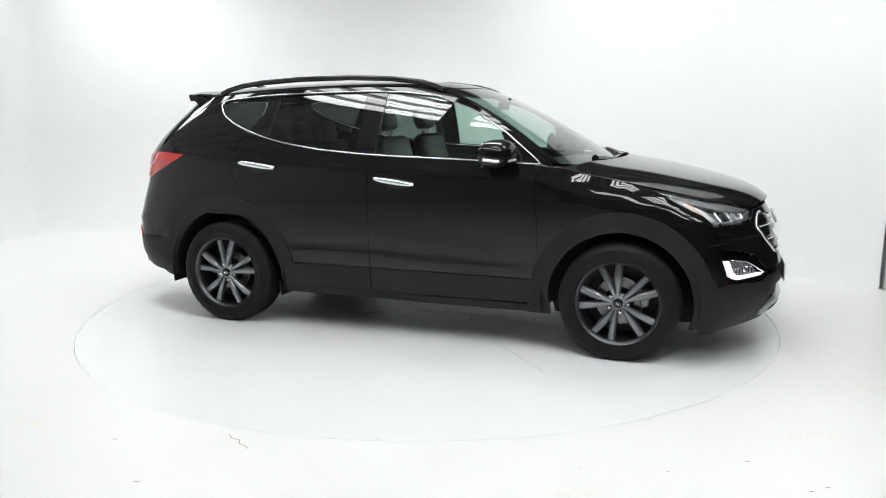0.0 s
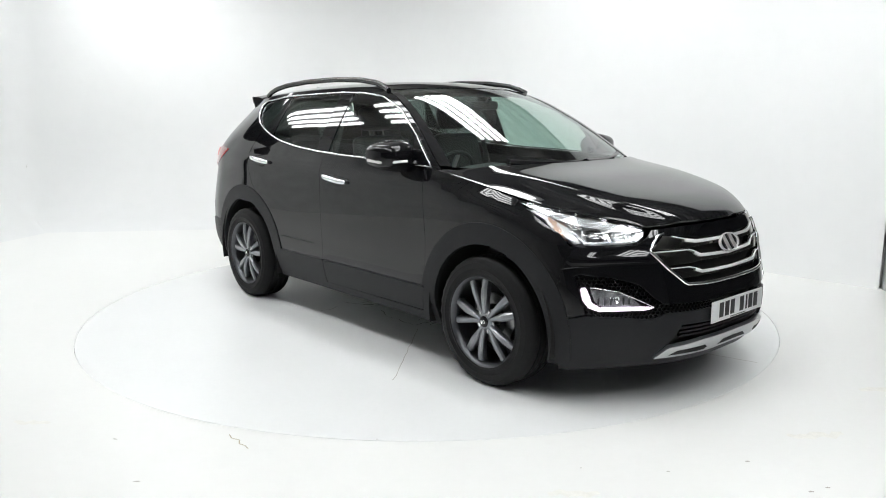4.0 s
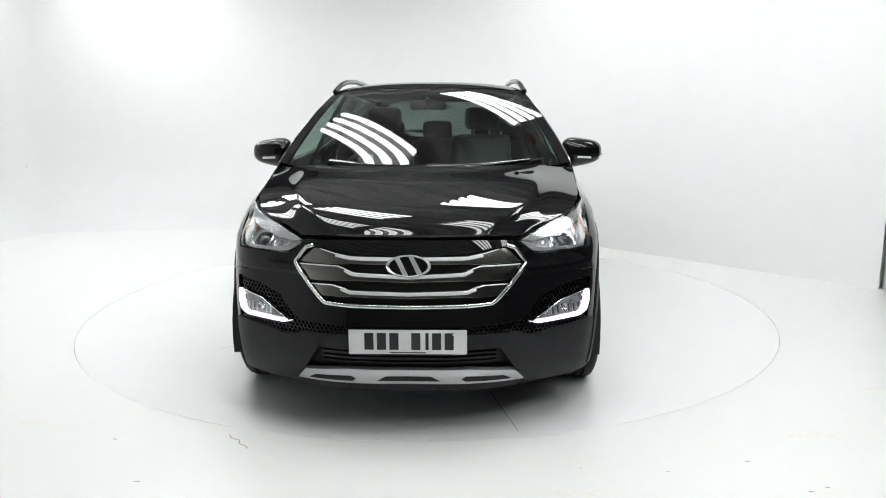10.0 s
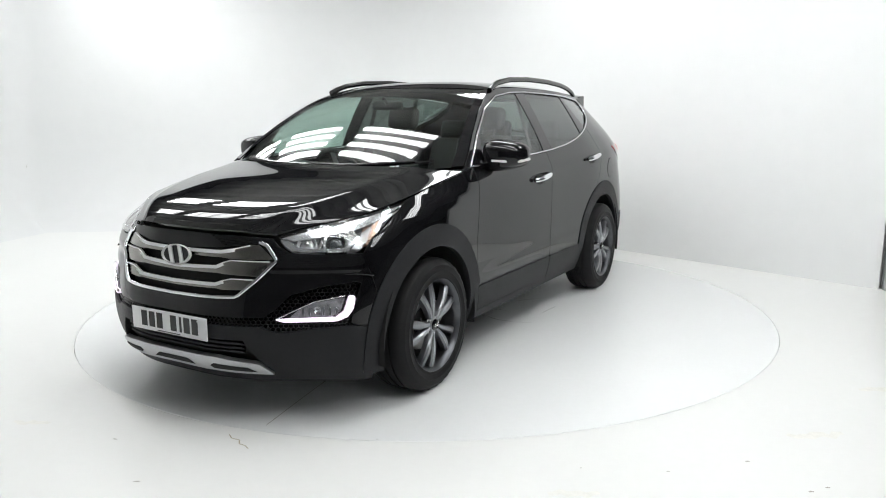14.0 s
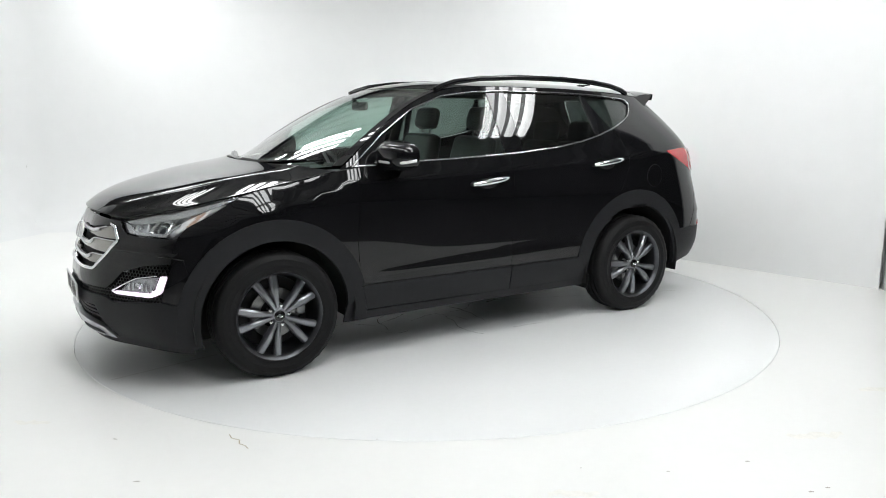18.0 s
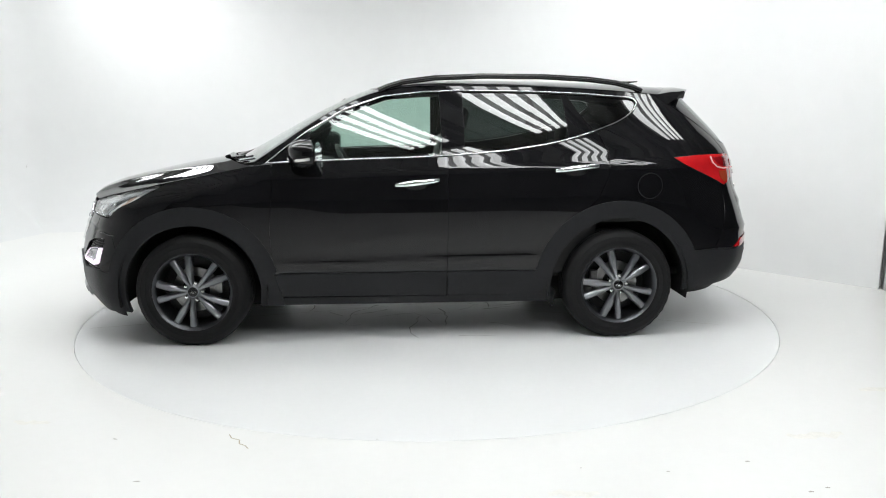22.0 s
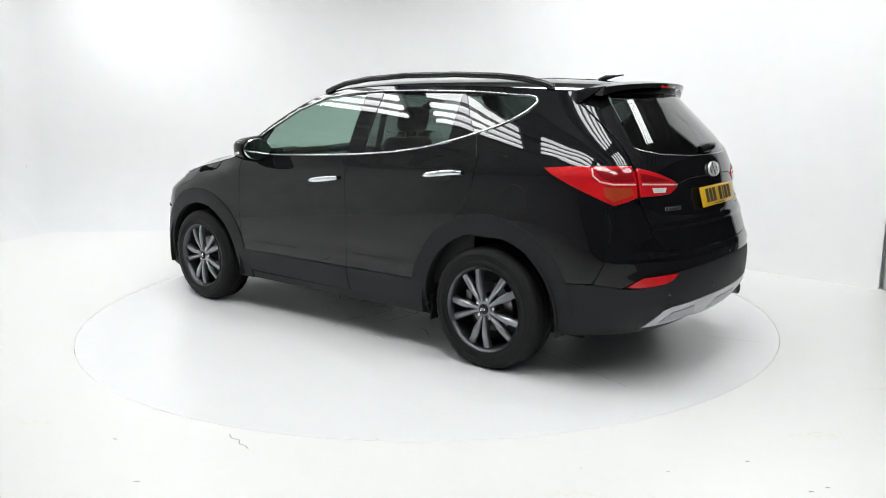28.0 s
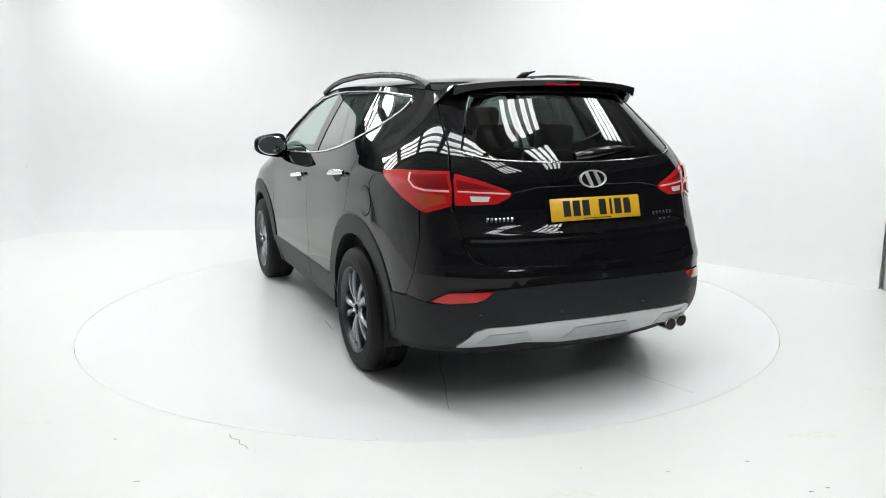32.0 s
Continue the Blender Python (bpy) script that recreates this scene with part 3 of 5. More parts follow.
def across(name, poly, material, parent, label="", **kw):
    """A panel that runs over the car's middle: its outline starts and ends at y = 0."""
    P, N, F = sheet(poly, **kw)
    P2, N2, F2 = flip_y((P, N, F))
    n = len(P)
    mid = np.abs(P[:, 1]) < 1e-5
    N[mid, 1] = 0
    back = {n + i: (i if mid[i] else n + i) for i in range(n)}
    faces = list(F) + [tuple(back[n + i] for i in f) for f in F2]
    used = sorted({i for f in faces for i in f})
    at = {v: k for k, v in enumerate(used)}
    PP, NN = np.concatenate([P, P2])[used], np.concatenate([N, N2])[used]
    return panel(name, (PP, NN, [tuple(at[i] for i in f) for f in faces]), material, parent, label)


def arc(cx, cz, r, a0, a1, n=12, rz=None):
    return [(cx + r * math.cos(radians(a0 + (a1 - a0) * k / n)), cz + (rz or r) * math.sin(radians(a0 + (a1 - a0) * k / n))) for k in range(n + 1)]


# bonnet, windscreen and roof: rows from the edge line, bowed and crowned towards the middle
EDGE = [("f", 0.505, 0.893), ("s", 1.93, 0.925), ("s", 1.75, 0.967), ("s", 1.50, 1.022), ("s", 1.20, 1.078), ("s", 0.96, 1.125),
        ("s", 0.93, 1.150), ("s", 0.88, 1.185), ("s", 0.70, 1.318), ("s", 0.48, 1.455), ("s", 0.25, 1.562), ("s", 0.04, 1.608),
        ("s", -0.3, 1.618), ("s", -1.0, 1.604), ("s", -1.45, 1.578), ("s", -1.70, 1.556)]
BOW = [0.13, 0.165, 0.175, 0.19, 0.23, 0.31, 0.325, 0.305, 0.25, 0.20, 0.15, 0.10, 0.02, -0.03, -0.09, -0.16]
CROWN = [0.010, 0.010, 0.013, 0.012, 0.011, 0.009, -0.050, -0.047, -0.042, -0.032, -0.001, 0.038, 0.052, 0.056, 0.06, 0.06]
_e = np.array([belt(u_at(k, a, z), z) for k, a, z in EDGE])
_t = np.array([0, 1, 2, 3, 4, 5, 5.45, 6, 7, 8, 9, 10, 11, 12, 13, 14], float)
SPLIT = 6                                   # rows up to here make the bonnet, the rest the screen and roof


def two_part(vals):
    lo, hi = curve(_t[:SPLIT], vals[:SPLIT], 0.3), curve(_t[SPLIT:], vals[SPLIT:], 0.4)
    return lambda t: np.where(np.asarray(t) < 5.2, lo(t), hi(t))


edge_x, edge_y, edge_z = (two_part(_e[:, i]) for i in range(3))
bow_f, crown_f = two_part(BOW), two_part(CROWN)


def cap(t, q):
    """A point of the car's top: t along the rows of EDGE, q from -1 to 1 across."""
    t, q = np.asarray(t, float), np.asarray(q, float)
    mix = np.where(t < 5.2, 0.55, 0.02 + 0.48 * ramp(8.8, 10.5, t))
    k = 1 - (1 - mix) * q ** 2 - mix * q ** 4
    x = edge_x(t) + bow_f(t) * (1 - (1 - mix * 0.6) * q ** 2 - mix * 0.6 * q ** 4)
    z = edge_z(t) + crown_f(t) * k
    y = edge_y(t) * q
    hood = np.where(t < 5.2, ramp(-0.9, 2.0, t) * (1 - 0.45 * ramp(3.2, 5.0, t)), 0.0)
    q0 = 0.695 + 0.012 * np.minimum(t, 5.0)                     # a crease runs along each side of the bonnet, spreading to the screen
    soft = 0.011
    fall = soft * np.log1p(np.exp((np.abs(q) - q0) / soft)) / (0.99 - q0)
    fall = np.minimum(fall, 1.0)
    bite = 4.0 - 3.2 * ramp(1.5, 4.6, t)       # sharp at the nose, fading towards the screen
    z = z + hood * 0.040 * (1 - (1 - np.exp(-bite * fall)) / (1 - np.exp(-bite)))
    return np.stack([x, y, z], -1)


def cap_n(t, q):
    e = 3e-3
    a = cap(np.asarray(t) + e, q) - cap(np.asarray(t) - e, q)
    b = cap(t, np.asarray(q) + e) - cap(t, np.asarray(q) - e)
    n = np.cross(b, a)
    n /= np.linalg.norm(n, axis=-1, keepdims=True) + 1e-12
    return n * np.where(n[..., 2:3] < 0, -1, 1)


def cap_sheet(t0, t1, q0=-0.995, q1=0.995, nt=24, nq=28, depth=0.014, lift=0.0):
    ts, qs = np.linspace(t0, t1, nt), np.linspace(q0, q1, nq)
    T, Q = np.meshgrid(ts, qs, indexing="ij")
    P, N = cap(T.ravel(), Q.ravel()), cap_n(T.ravel(), Q.ravel())
    P = P + N * lift
    F = []
    for i in range(nt - 1):
        for j in range(nq - 1):
            a = i * nq + j
            F.append((a, a + 1, a + nq + 1, a + nq))
    mid = F[(nt // 2) * (nq - 1) + nq // 2]
    g = np.cross(P[mid[1]] - P[mid[0]], P[mid[2]] - P[mid[0]])
    if g @ N[mid[0]] < 0:
        F = [f[::-1] for f in F]
    rim = [i * nq for i in range(nt)] + [(nt - 1) * nq + j for j in range(1, nq)] + [i * nq + nq - 1 for i in range(nt - 2, -1, -1)] + [j for j in range(nq - 2, 0, -1)]
    b = len(P)
    cen = P.mean(0)
    o = P[rim] - cen
    o /= np.linalg.norm(o, axis=1, keepdims=True)
    P = np.concatenate([P, P[rim], P[rim] - N[rim] * depth])
    N = np.concatenate([N, o, o])
    n = len(rim)
    for i in range(n):
        j = (i + 1) % n
        F.append((b + i, b + j, b + n + j, b + n + i))
    return P, N, F


# ---- the car ----
car = tagged(new("car"), "black five-door sport utility car with gunmetal alloy wheels on the turntable", "car")

AF, AR, HUB = 1.352, -1.348, 0.345
edge_line = [(float(belt(u_at(k, a, z), z)[0]), z) for k, a, z in EDGE]
DLO_LOW = [(0.875, 1.142), (0.40, 1.160), (-0.05, 1.172), (-0.345, 1.186), (-0.62, 1.208), (-0.87, 1.244), (-1.03, 1.279), (-1.195, 1.326), (-1.33, 1.372), (-1.42, 1.415)]
DLO_TIP = [(-1.47, 1.452), (-1.505, 1.497), (-1.492, 1.525), (-1.45, 1.537)]
DLO_TOP = [(-1.14, 1.562), (-0.7, 1.578), (-0.345, 1.583), (-0.10, 1.575), (0.15, 1.548), (0.40, 1.463), (0.645, 1.318)]

# wing, doors, quarter
R_OPEN, R_OPEN_R, R_CLAD, R_CLAD_R = 0.422, 0.440, 0.535, 0.546
wing = [(0.845, 1.135)] + [(0.96, 1.122), (1.20, 1.074), (1.40, 1.036), (1.50, 1.016)] + [(1.62, 0.955), (1.80, 0.865), (1.86, 0.80), (1.83, 0.68), (1.80, 0.56)] + arc(AF, HUB, 0.46, 25, 176, 14) + [(0.82, 0.42), (0.862, 0.60), (0.868, 0.74), (0.842, 0.98)]
both("front_wing", outline(wing), PAINT, car)
fdoor = [(0.838, 1.138), (0.838, 0.98), (0.862, 0.74), (0.856, 0.60), (0.835, 0.455), (-0.238, 0.455), (-0.246, 0.7), (-0.246, 1.0), (-0.248, 1.172), (-0.05, 1.166), (0.40, 1.154)]
both("front_door", outline(fdoor), PAINT, car, step=0.028)
rdoor = [(-0.252, 1.176), (-0.250, 0.7), (-0.244, 0.455), (-0.905, 0.455), (-0.945, 0.55), (-1.01, 0.70), (-1.08, 0.80), (-1.20, 0.915), (-1.262, 1.06), (-1.265, 1.18), (-1.205, 1.318), (-1.03, 1.273), (-0.87, 1.238), (-0.62, 1.202), (-0.345, 1.180)]
both("rear_door", outline(rdoor), PAINT, car, step=0.028)
TAIL_TOP = [(-1.96, 1.165), (-1.72, 1.158)]
quarter = [(-1.212, 1.322), (-1.271, 1.18), (-1.268, 1.06), (-1.206, 0.915), (-1.086, 0.797)] + arc(AR, HUB, 0.50, 62, 154, 12) + [(-1.80, 0.56), (-1.99, 0.575), (-2.05, 0.70), (-2.06, 0.86), (-2.03, 0.99), (-1.90, 1.075), (-1.715, 1.162), (-1.85, 1.172), ('r', 0.690, 1.178), ('r', 0.658, 1.29), ('r', 0.592, 1.50), ('r', 0.545, 1.553), (-1.45, 1.572), (-1.45, 1.543), (-1.498, 1.530), (-1.511, 1.497), (-1.475, 1.447), (-1.42, 1.409), (-1.33, 1.366)]
both("quarter_panel", outline(quarter), PAINT, car)
# roof side: between the window line and the roof's edge
rail = [(0.875, 1.148), (0.645, 1.324), (0.40, 1.469), (0.15, 1.554), (-0.10, 1.581), (-0.345, 1.589), (-0.7, 1.584), (-1.14, 1.568), (-1.445, 1.543), (-1.445, 1.574), (-1.0, 1.600), (-0.3, 1.614), (0.04, 1.604), (0.25, 1.558), (0.48, 1.451), (0.70, 1.314), (0.875, 1.184), (0.95, 1.130)]
both("roof_side_frame", outline(rail), PAINT, car)

# lower cladding on doors, sill, arches
clad = [(0.84, 0.447), (0.80, 0.30), (-0.236, 0.292), (-0.236, 0.447)]
both("door_cladding", outline(clad), PLASTIC, car, "matt dark grey door cladding", lift=0.006)
clad2 = [(-0.246, 0.447), (-0.246, 0.292), (-0.898, 0.29), (-0.908, 0.447)]
both("door_cladding", outline(clad2), PLASTIC, car, "matt dark grey door cladding", lift=0.006)
sill = [(0.83, 0.286), (0.80, 0.235), (-0.90, 0.235), (-0.90, 0.284)]
both("sill", outline(sill), PLASTIC, car, "matt dark grey sill")
foot = [(0.80, 0.235), (0.806, 0.30), (0.842, 0.440), (0.868, 0.455), (0.892, 0.345), (0.935, 0.335), (0.945, 0.235)]
both("arch_foot", outline(foot), PLASTIC, car, "matt dark grey foot of the wheel arch", lift=0.006)
archF = arc(AF, HUB, R_CLAD, -12, 166, 24) + arc(AF, HUB, R_OPEN, 186, -18.5, 26)
both("wheel_arch_trim", outline(archF), PLASTIC, car, "matt dark grey wheel arch trim", lift=0.007, depth=0.03, step=0.03)
archR = arc(AR, HUB, R_CLAD_R, 10, 176, 24) + arc(AR, HUB, R_OPEN_R, 186, -6, 26)
both("wheel_arch_trim", outline(archR), PLASTIC, car, "matt dark grey wheel arch trim", lift=0.007, depth=0.03, step=0.03)

# top panels
panel("bonnet", cap_sheet(0.03, 4.98, nt=50, nq=110), PAINT, car)
panel("cowl", cap_sheet(5.21, 5.6, nt=4, lift=-0.018), BLACKTRIM, car, "black plastic wiper cowl")
screen = panel("windscreen", cap_sheet(5.5, 9.55, -0.93, 0.93, nt=30, nq=30, lift=-0.003, depth=0.006), GLASS_SCREEN, car, "green-tinted windscreen")
for q0, q1 in ((-0.995, -0.93), (0.93, 0.995)):
    panel("pillar", cap_sheet(5.5, 9.55, q0, q1, nt=24, nq=4), PAINT, car, "black windscreen pillar")
panel("roof", cap_sheet(9.57, 13.97, nt=30, nq=30), PAINT, car)

# side glass
def glass(name, pts, material, label):
    for ob in both(name, outline(pts), material, car, label, lift=-0.006, depth=0.004, step=0.06):
        ob.visible_shadow = False


glass("front_door_window", [(0.70, 1.154), (0.40, 1.163), (-0.05, 1.175), (-0.215, 1.182), (-0.205, 1.574), (-0.10, 1.571), (0.15, 1.543), (0.40, 1.458), (0.60, 1.338)], GLASS_FRONT, "pale green front door glass")
glass("rear_door_window", [(-0.36, 1.19), (-0.62, 1.213), (-0.87, 1.249), (-1.02, 1.281), (-1.0, 1.565), (-0.7, 1.574), (-0.355, 1.579)], GLASS_DARK, "dark privacy glass of the rear door")
glass("quarter_window", [(-1.19, 1.33), (-1.33, 1.377), (-1.415, 1.42), (-1.465, 1.457), (-1.498, 1.499), (-1.487, 1.521), (-1.445, 1.533), (-1.14, 1.557), (-1.03, 1.562)], GLASS_DARK, "dark privacy quarter glass")
screen.visible_shadow = False
# black window frames
for pts in ([(0.87, 1.146), (0.70, 1.152), (0.60, 1.336), (0.645, 1.316)], [(-0.217, 1.184), (-0.358, 1.189), (-0.353, 1.58), (-0.207, 1.576)], [(-1.022, 1.283), (-1.188, 1.328), (-1.028, 1.562), (-1.002, 1.564)]):
    both("window_frame", outline(pts), PAINT, car, "gloss black window frame", lift=-0.002, depth=0.01)


def strip(name, pts, w, material, label, lift=0.003, sym=True, closed=False, thick=0.006):
    """A narrow moulding along a line on the body surface."""
    P = np.array(outline(pts))
    D = np.array(dense([tuple(q) for q in P], 0.05) if closed else [tuple(x) for i in range(len(P) - 1) for x in dense([tuple(P[i]), tuple(P[i + 1])], 0.05)[: max(1, len(dense([tuple(P[i]), tuple(P[i + 1])], 0.05)) // 2)]] + [tuple(P[-1])])
    pos = belt(D[:, 0], D[:, 1])
    nrm = belt_n(D[:, 0], D[:, 1])
    n = len(D)
    tang = np.gradient(pos, axis=0) if not closed else np.roll(pos, -1, 0) - np.roll(pos, 1, 0)
    tang /= np.linalg.norm(tang, axis=1, keepdims=True) + 1e-12
    side = np.cross(nrm, tang)
    prof = [(-0.5, -0.5), (-0.5, 0.4), (-0.3, 1.0), (0.3, 1.0), (0.5, 0.4), (0.5, -0.5)]
    V, F = [], []
    for i in range(n):
        for a, b in prof:
            V.append(pos[i] + side[i] * a * w + nrm[i] * (lift + b * thick))
    m = len(prof)
    for i in range(n if closed else n - 1):
        j = (i + 1) % n
        for k in range(m - 1):
            F.append((i * m + k, i * m + k + 1, j * m + k + 1, j * m + k))
    if not closed:
        F += [tuple(range(m))[::-1], tuple((n - 1) * m + k for k in range(m))]
    V = np.array(V)
    mesh_ob(name, V, F, material, car, label)
    if sym:
        mesh_ob(name, V * (1, -1, 1), [f[::-1] for f in F], material, car, label)


strip("chrome_strip", DLO_LOW + DLO_TIP + DLO_TOP, 0.0085, CHROME, "chrome strip round the side windows", closed=True)


# ---- nose ----
GRILLE = [(0, 0.818), (0.24, 0.832), (0.437, 0.855), (0.470, 0.842), (0.522, 0.778), (0.45, 0.69), (0.378, 0.618), (0.27, 0.610), (0, 0.606)]
upper = [("f", 0, 0.888), ("f", 0.30, 0.886), ("f", 0.485, 0.876), ("f", 0.52, 0.842), ("f", 0.568, 0.812), ("f", 0.66, 0.806), ("f", 0.79, 0.807), ("s", 1.858, 0.806),
         ("s", 1.835, 0.68), ("s", 1.805, 0.56), ("s", 1.785, 0.468), ("s", 1.90, 0.472), ("s", 1.945, 0.49), ("s", 1.93, 0.56), ("s", 1.885, 0.672), ("f", 0.84, 0.682), ("f", 0.72, 0.664), ("f", 0.60, 0.625), ("f", 0.54, 0.555), ("f", 0.50, 0.524), ("f", 0.27, 0.520), ("f", 0, 0.520)]
gr = [("f", *q) for q in GRILLE]
nose_poly = upper + [("f", 0, 0.606)] + gr[::-1][1:]
across("front_bumper", outline(nose_poly), PAINT, car, "gloss black front bumper", depth=0.03, step=0.035)
lower = [("f", 0, 0.478), ("f", 0.27, 0.478), ("f", 0.49, 0.476), ("f", 0.52, 0.462), ("f", 0.56, 0.448), ("f", 0.71, 0.470), ("s", 1.945, 0.478), ("s", 1.90, 0.464), ("s", 1.783, 0.460),
         ("s", 1.782, 0.40), ("s", 1.782, 0.30), ("s", 1.778, 0.212), ("f", 0.70, 0.203), ("f", 0.45, 0.20), ("f", 0, 0.20), ("f", 0, 0.26), ("f", 0.52, 0.25), ("f", 0.475, 0.315), ("f", 0.41, 0.418), ("f", 0, 0.408)]
across("bumper_cladding", outline(lower), PLASTIC, car, "matt dark grey lower bumper", depth=0.04, step=0.035)
across("intake_back", outline([("f", 0, 0.44), ("f", 0.45, 0.44), ("f", 0.52, 0.25), ("f", 0, 0.25)]), DARK, car, "black lower air intake", lift=-0.045, depth=0)
for z in (0.35, 0.372, 0.394):
    across("intake_slat", outline([("f", 0, z), ("f", 0.40, z), ("f", 0.41, z - 0.008), ("f", 0, z - 0.008)]), PLASTIC, car, lift=-0.02, depth=0.02)
across("grille_back", outline([("f", 0, 0.84), ("f", 0.46, 0.86), ("f", 0.54, 0.78), ("f", 0.40, 0.60), ("f", 0, 0.59)]), DARK, car, "black grille opening", lift=-0.045, depth=0)
BARS = ([(0, 0.815), (0.26, 0.819), (0.33, 0.830), (0.40, 0.846), (0.437, 0.849), (0.508, 0.786), (0.32, 0.784), (0.26, 0.789), (0, 0.788)],
        [(0, 0.739), (0.25, 0.751), (0.285, 0.767), (0.32, 0.778), (0.510, 0.776), (0.455, 0.709), (0.30, 0.714), (0.25, 0.718), (0, 0.712)],
        [(0, 0.668), (0.26, 0.673), (0.30, 0.687), (0.34, 0.696), (0.443, 0.695), (0.400, 0.646), (0.29, 0.644), (0.26, 0.648), (0, 0.643)])
for b in BARS:
    across("grille_bar", outline([("f", *q) for q in b]), GRILLECHROME, car, "dark satin chrome grille bar", lift=-0.008, depth=0.03, step=0.03, bulge=0.008)


def strip_on(name, pts, w, material, label, lift=0.003, thick=0.006, mirror_join=False, step=0.03, to=None):
    """A moulding along (kind, a, z) points; mirror_join makes one piece over the middle."""
    P = outline(pts)
    D = [P[0]]
    for a, b in zip(P, P[1:]):
        k = max(1, int(math.hypot(b[0] - a[0], b[1] - a[1]) / step))
        D += [(a[0] + (b[0] - a[0]) * j / k, a[1] + (b[1] - a[1]) * j / k) for j in range(1, k + 1)]
    D = np.array(D)
    pos, nrm = belt(D[:, 0], D[:, 1]), belt_n(D[:, 0], D[:, 1])
    if mirror_join:
        pos = np.concatenate([(pos * (1, -1, 1))[::-1], pos[1:]])
        nrm = np.concatenate([(nrm * (1, -1, 1))[::-1], nrm[1:]])
    n = len(pos)
    tang = np.gradient(pos, axis=0)
    tang /= np.linalg.norm(tang, axis=1, keepdims=True) + 1e-12
    side = np.cross(nrm, tang)
    prof = [(-0.5, -0.8), (-0.5, 0.4), (-0.3, 1.0), (0.3, 1.0), (0.5, 0.4), (0.5, -0.8)]
    V = [pos[i] + side[i] * a * w + nrm[i] * (lift + b * thick) for i in range(n) for a, b in prof]
    m = len(prof)
    F = [(i * m + k, i * m + k + 1, (i + 1) * m + k + 1, (i + 1) * m + k) for i in range(n - 1) for k in range(m - 1)]
    F += [tuple(range(m))[::-1], tuple((n - 1) * m + k for k in range(m))]
    V = np.array(V)
    to = to or car
    mesh_ob(name, V, F, material, to, label)
    if not mirror_join:
        mesh_ob(name, V * (1, -1, 1), [f[::-1] for f in F], material, to, label)


# the bright upper faces of the bars, put on as pale highlight strips
for pts in ([(0, 0.815), (0.26, 0.819), (0.33, 0.830), (0.40, 0.846)], [(0, 0.739), (0.25, 0.751), (0.285, 0.767), (0.32, 0.778), (0.50, 0.776)], [(0, 0.668), (0.26, 0.673), (0.30, 0.687), (0.34, 0.696), (0.44, 0.695)]):
    strip_on("bar_edge_glint", [("f", y, z - 0.003) for y, z in pts], 0.005, BARSHINE, "pale strip for the glint along a grille bar's edge", lift=0.002, thick=0.003, mirror_join=True)
    strip_on("bar_crown_sheen", [("f", y, z - 0.009) for y, z in pts[:3]], 0.015, BARSHINE, "pale strip for the sheen on a grille bar's crown", lift=0.0, thick=0.004, mirror_join=True)
strip_on("grille_surround", [("f", 0, 0.604), ("f", 0.27, 0.608), ("f", 0.368, 0.613), ("f", 0.385, 0.622), ("f", 0.455, 0.69), ("f", 0.524, 0.772), ("f", 0.524, 0.782), ("f", 0.475, 0.844), ("f", 0.437, 0.858)], 0.017, CHROME, "chrome grille surround", mirror_join=True)

# fog lamp pockets with honeycomb mesh
POCKET = [("s", 1.948, 0.482), ("s", 1.935, 0.56), ("s", 1.89, 0.668), ("f", 0.84, 0.678), ("f", 0.72, 0.660), ("f", 0.60, 0.620), ("f", 0.542, 0.552), ("f", 0.497, 0.521), ("f", 0.20, 0.517), ("f", 0.20, 0.480), ("f", 0.49, 0.478), ("f", 0.52, 0.464), ("f", 0.56, 0.450), ("f", 0.71, 0.466)]
pocket_uv = outline(POCKET)
both("lamp_pocket", pocket_uv, DARK, car, "black honeycomb lamp pocket", lift=-0.035, depth=0)


def honeycomb(poly, r, lift, name, label, cuts=()):
    P = np.array(poly)
    lo, hi = P.min(0), P.max(0)
    cells = []
    j = 0
    z = lo[1]
    while z < hi[1]:
        u = lo[0] + (r * 0.87 if j % 2 else 0)
        while u < hi[0]:
            cells.append((u, z))
            u += r * 1.74
        z += r * 1.5 * 0.8
        j += 1
    cells = np.array(cells)
    cells = cells[inside(poly, cells)]
    for cut in cuts:
        cells = cells[~inside(cut, cells)]
    V, F = [], []
    for c in cells:
        b = len(V)
        for rr, dl in ((r * 1.0, 0.0), (r * 0.78, 0.0), (r * 0.78, -0.014)):
            for k in range(6):
                a = math.pi / 6 + k * math.pi / 3
                V.append((c[0] + rr * math.cos(a), c[1] + rr * 0.8 * math.sin(a), dl))
        for k in range(6):
            q = (k + 1) % 6
            F.append((b + k, b + q, b + 6 + q, b + 6 + k))
            F.append((b + 6 + k, b + 6 + q, b + 12 + q, b + 12 + k))
    V = np.array(V)
    W = belt(V[:, 0], V[:, 1]) + belt_n(V[:, 0], V[:, 1]) * (lift + V[:, 2:3])
    for sgn in (1, -1):
        mesh_ob(name, W * (1, sgn, 1), F, BLACKTRIM, car, label, smooth=False)


LED = [(0.842, 0.606), (0.840, 0.56), (0.825, 0.524), (0.79, 0.506), (0.585, 0.503), (0.552, 0.512), (0.60, 0.516), (0.784, 0.521), (0.813, 0.546), (0.823, 0.606), (0.827, 0.616), (0.838, 0.616)]
FOG = [(0.605, 0.521), (0.770, 0.527), (0.799, 0.552), (0.809, 0.610), (0.70, 0.590), (0.645, 0.562)]
honeycomb(pocket_uv, 0.0135, -0.012, "honeycomb_grille", "black plastic honeycomb grille", [outline([("f", *q) for q in FOG]), outline([("f", *q) for q in LED])])
both("daylight_lamp", outline([("f", *q) for q in LED]), DRL, car, "glowing white L-shaped daylight lamp", lift=0.006, depth=0.03, step=0.02)
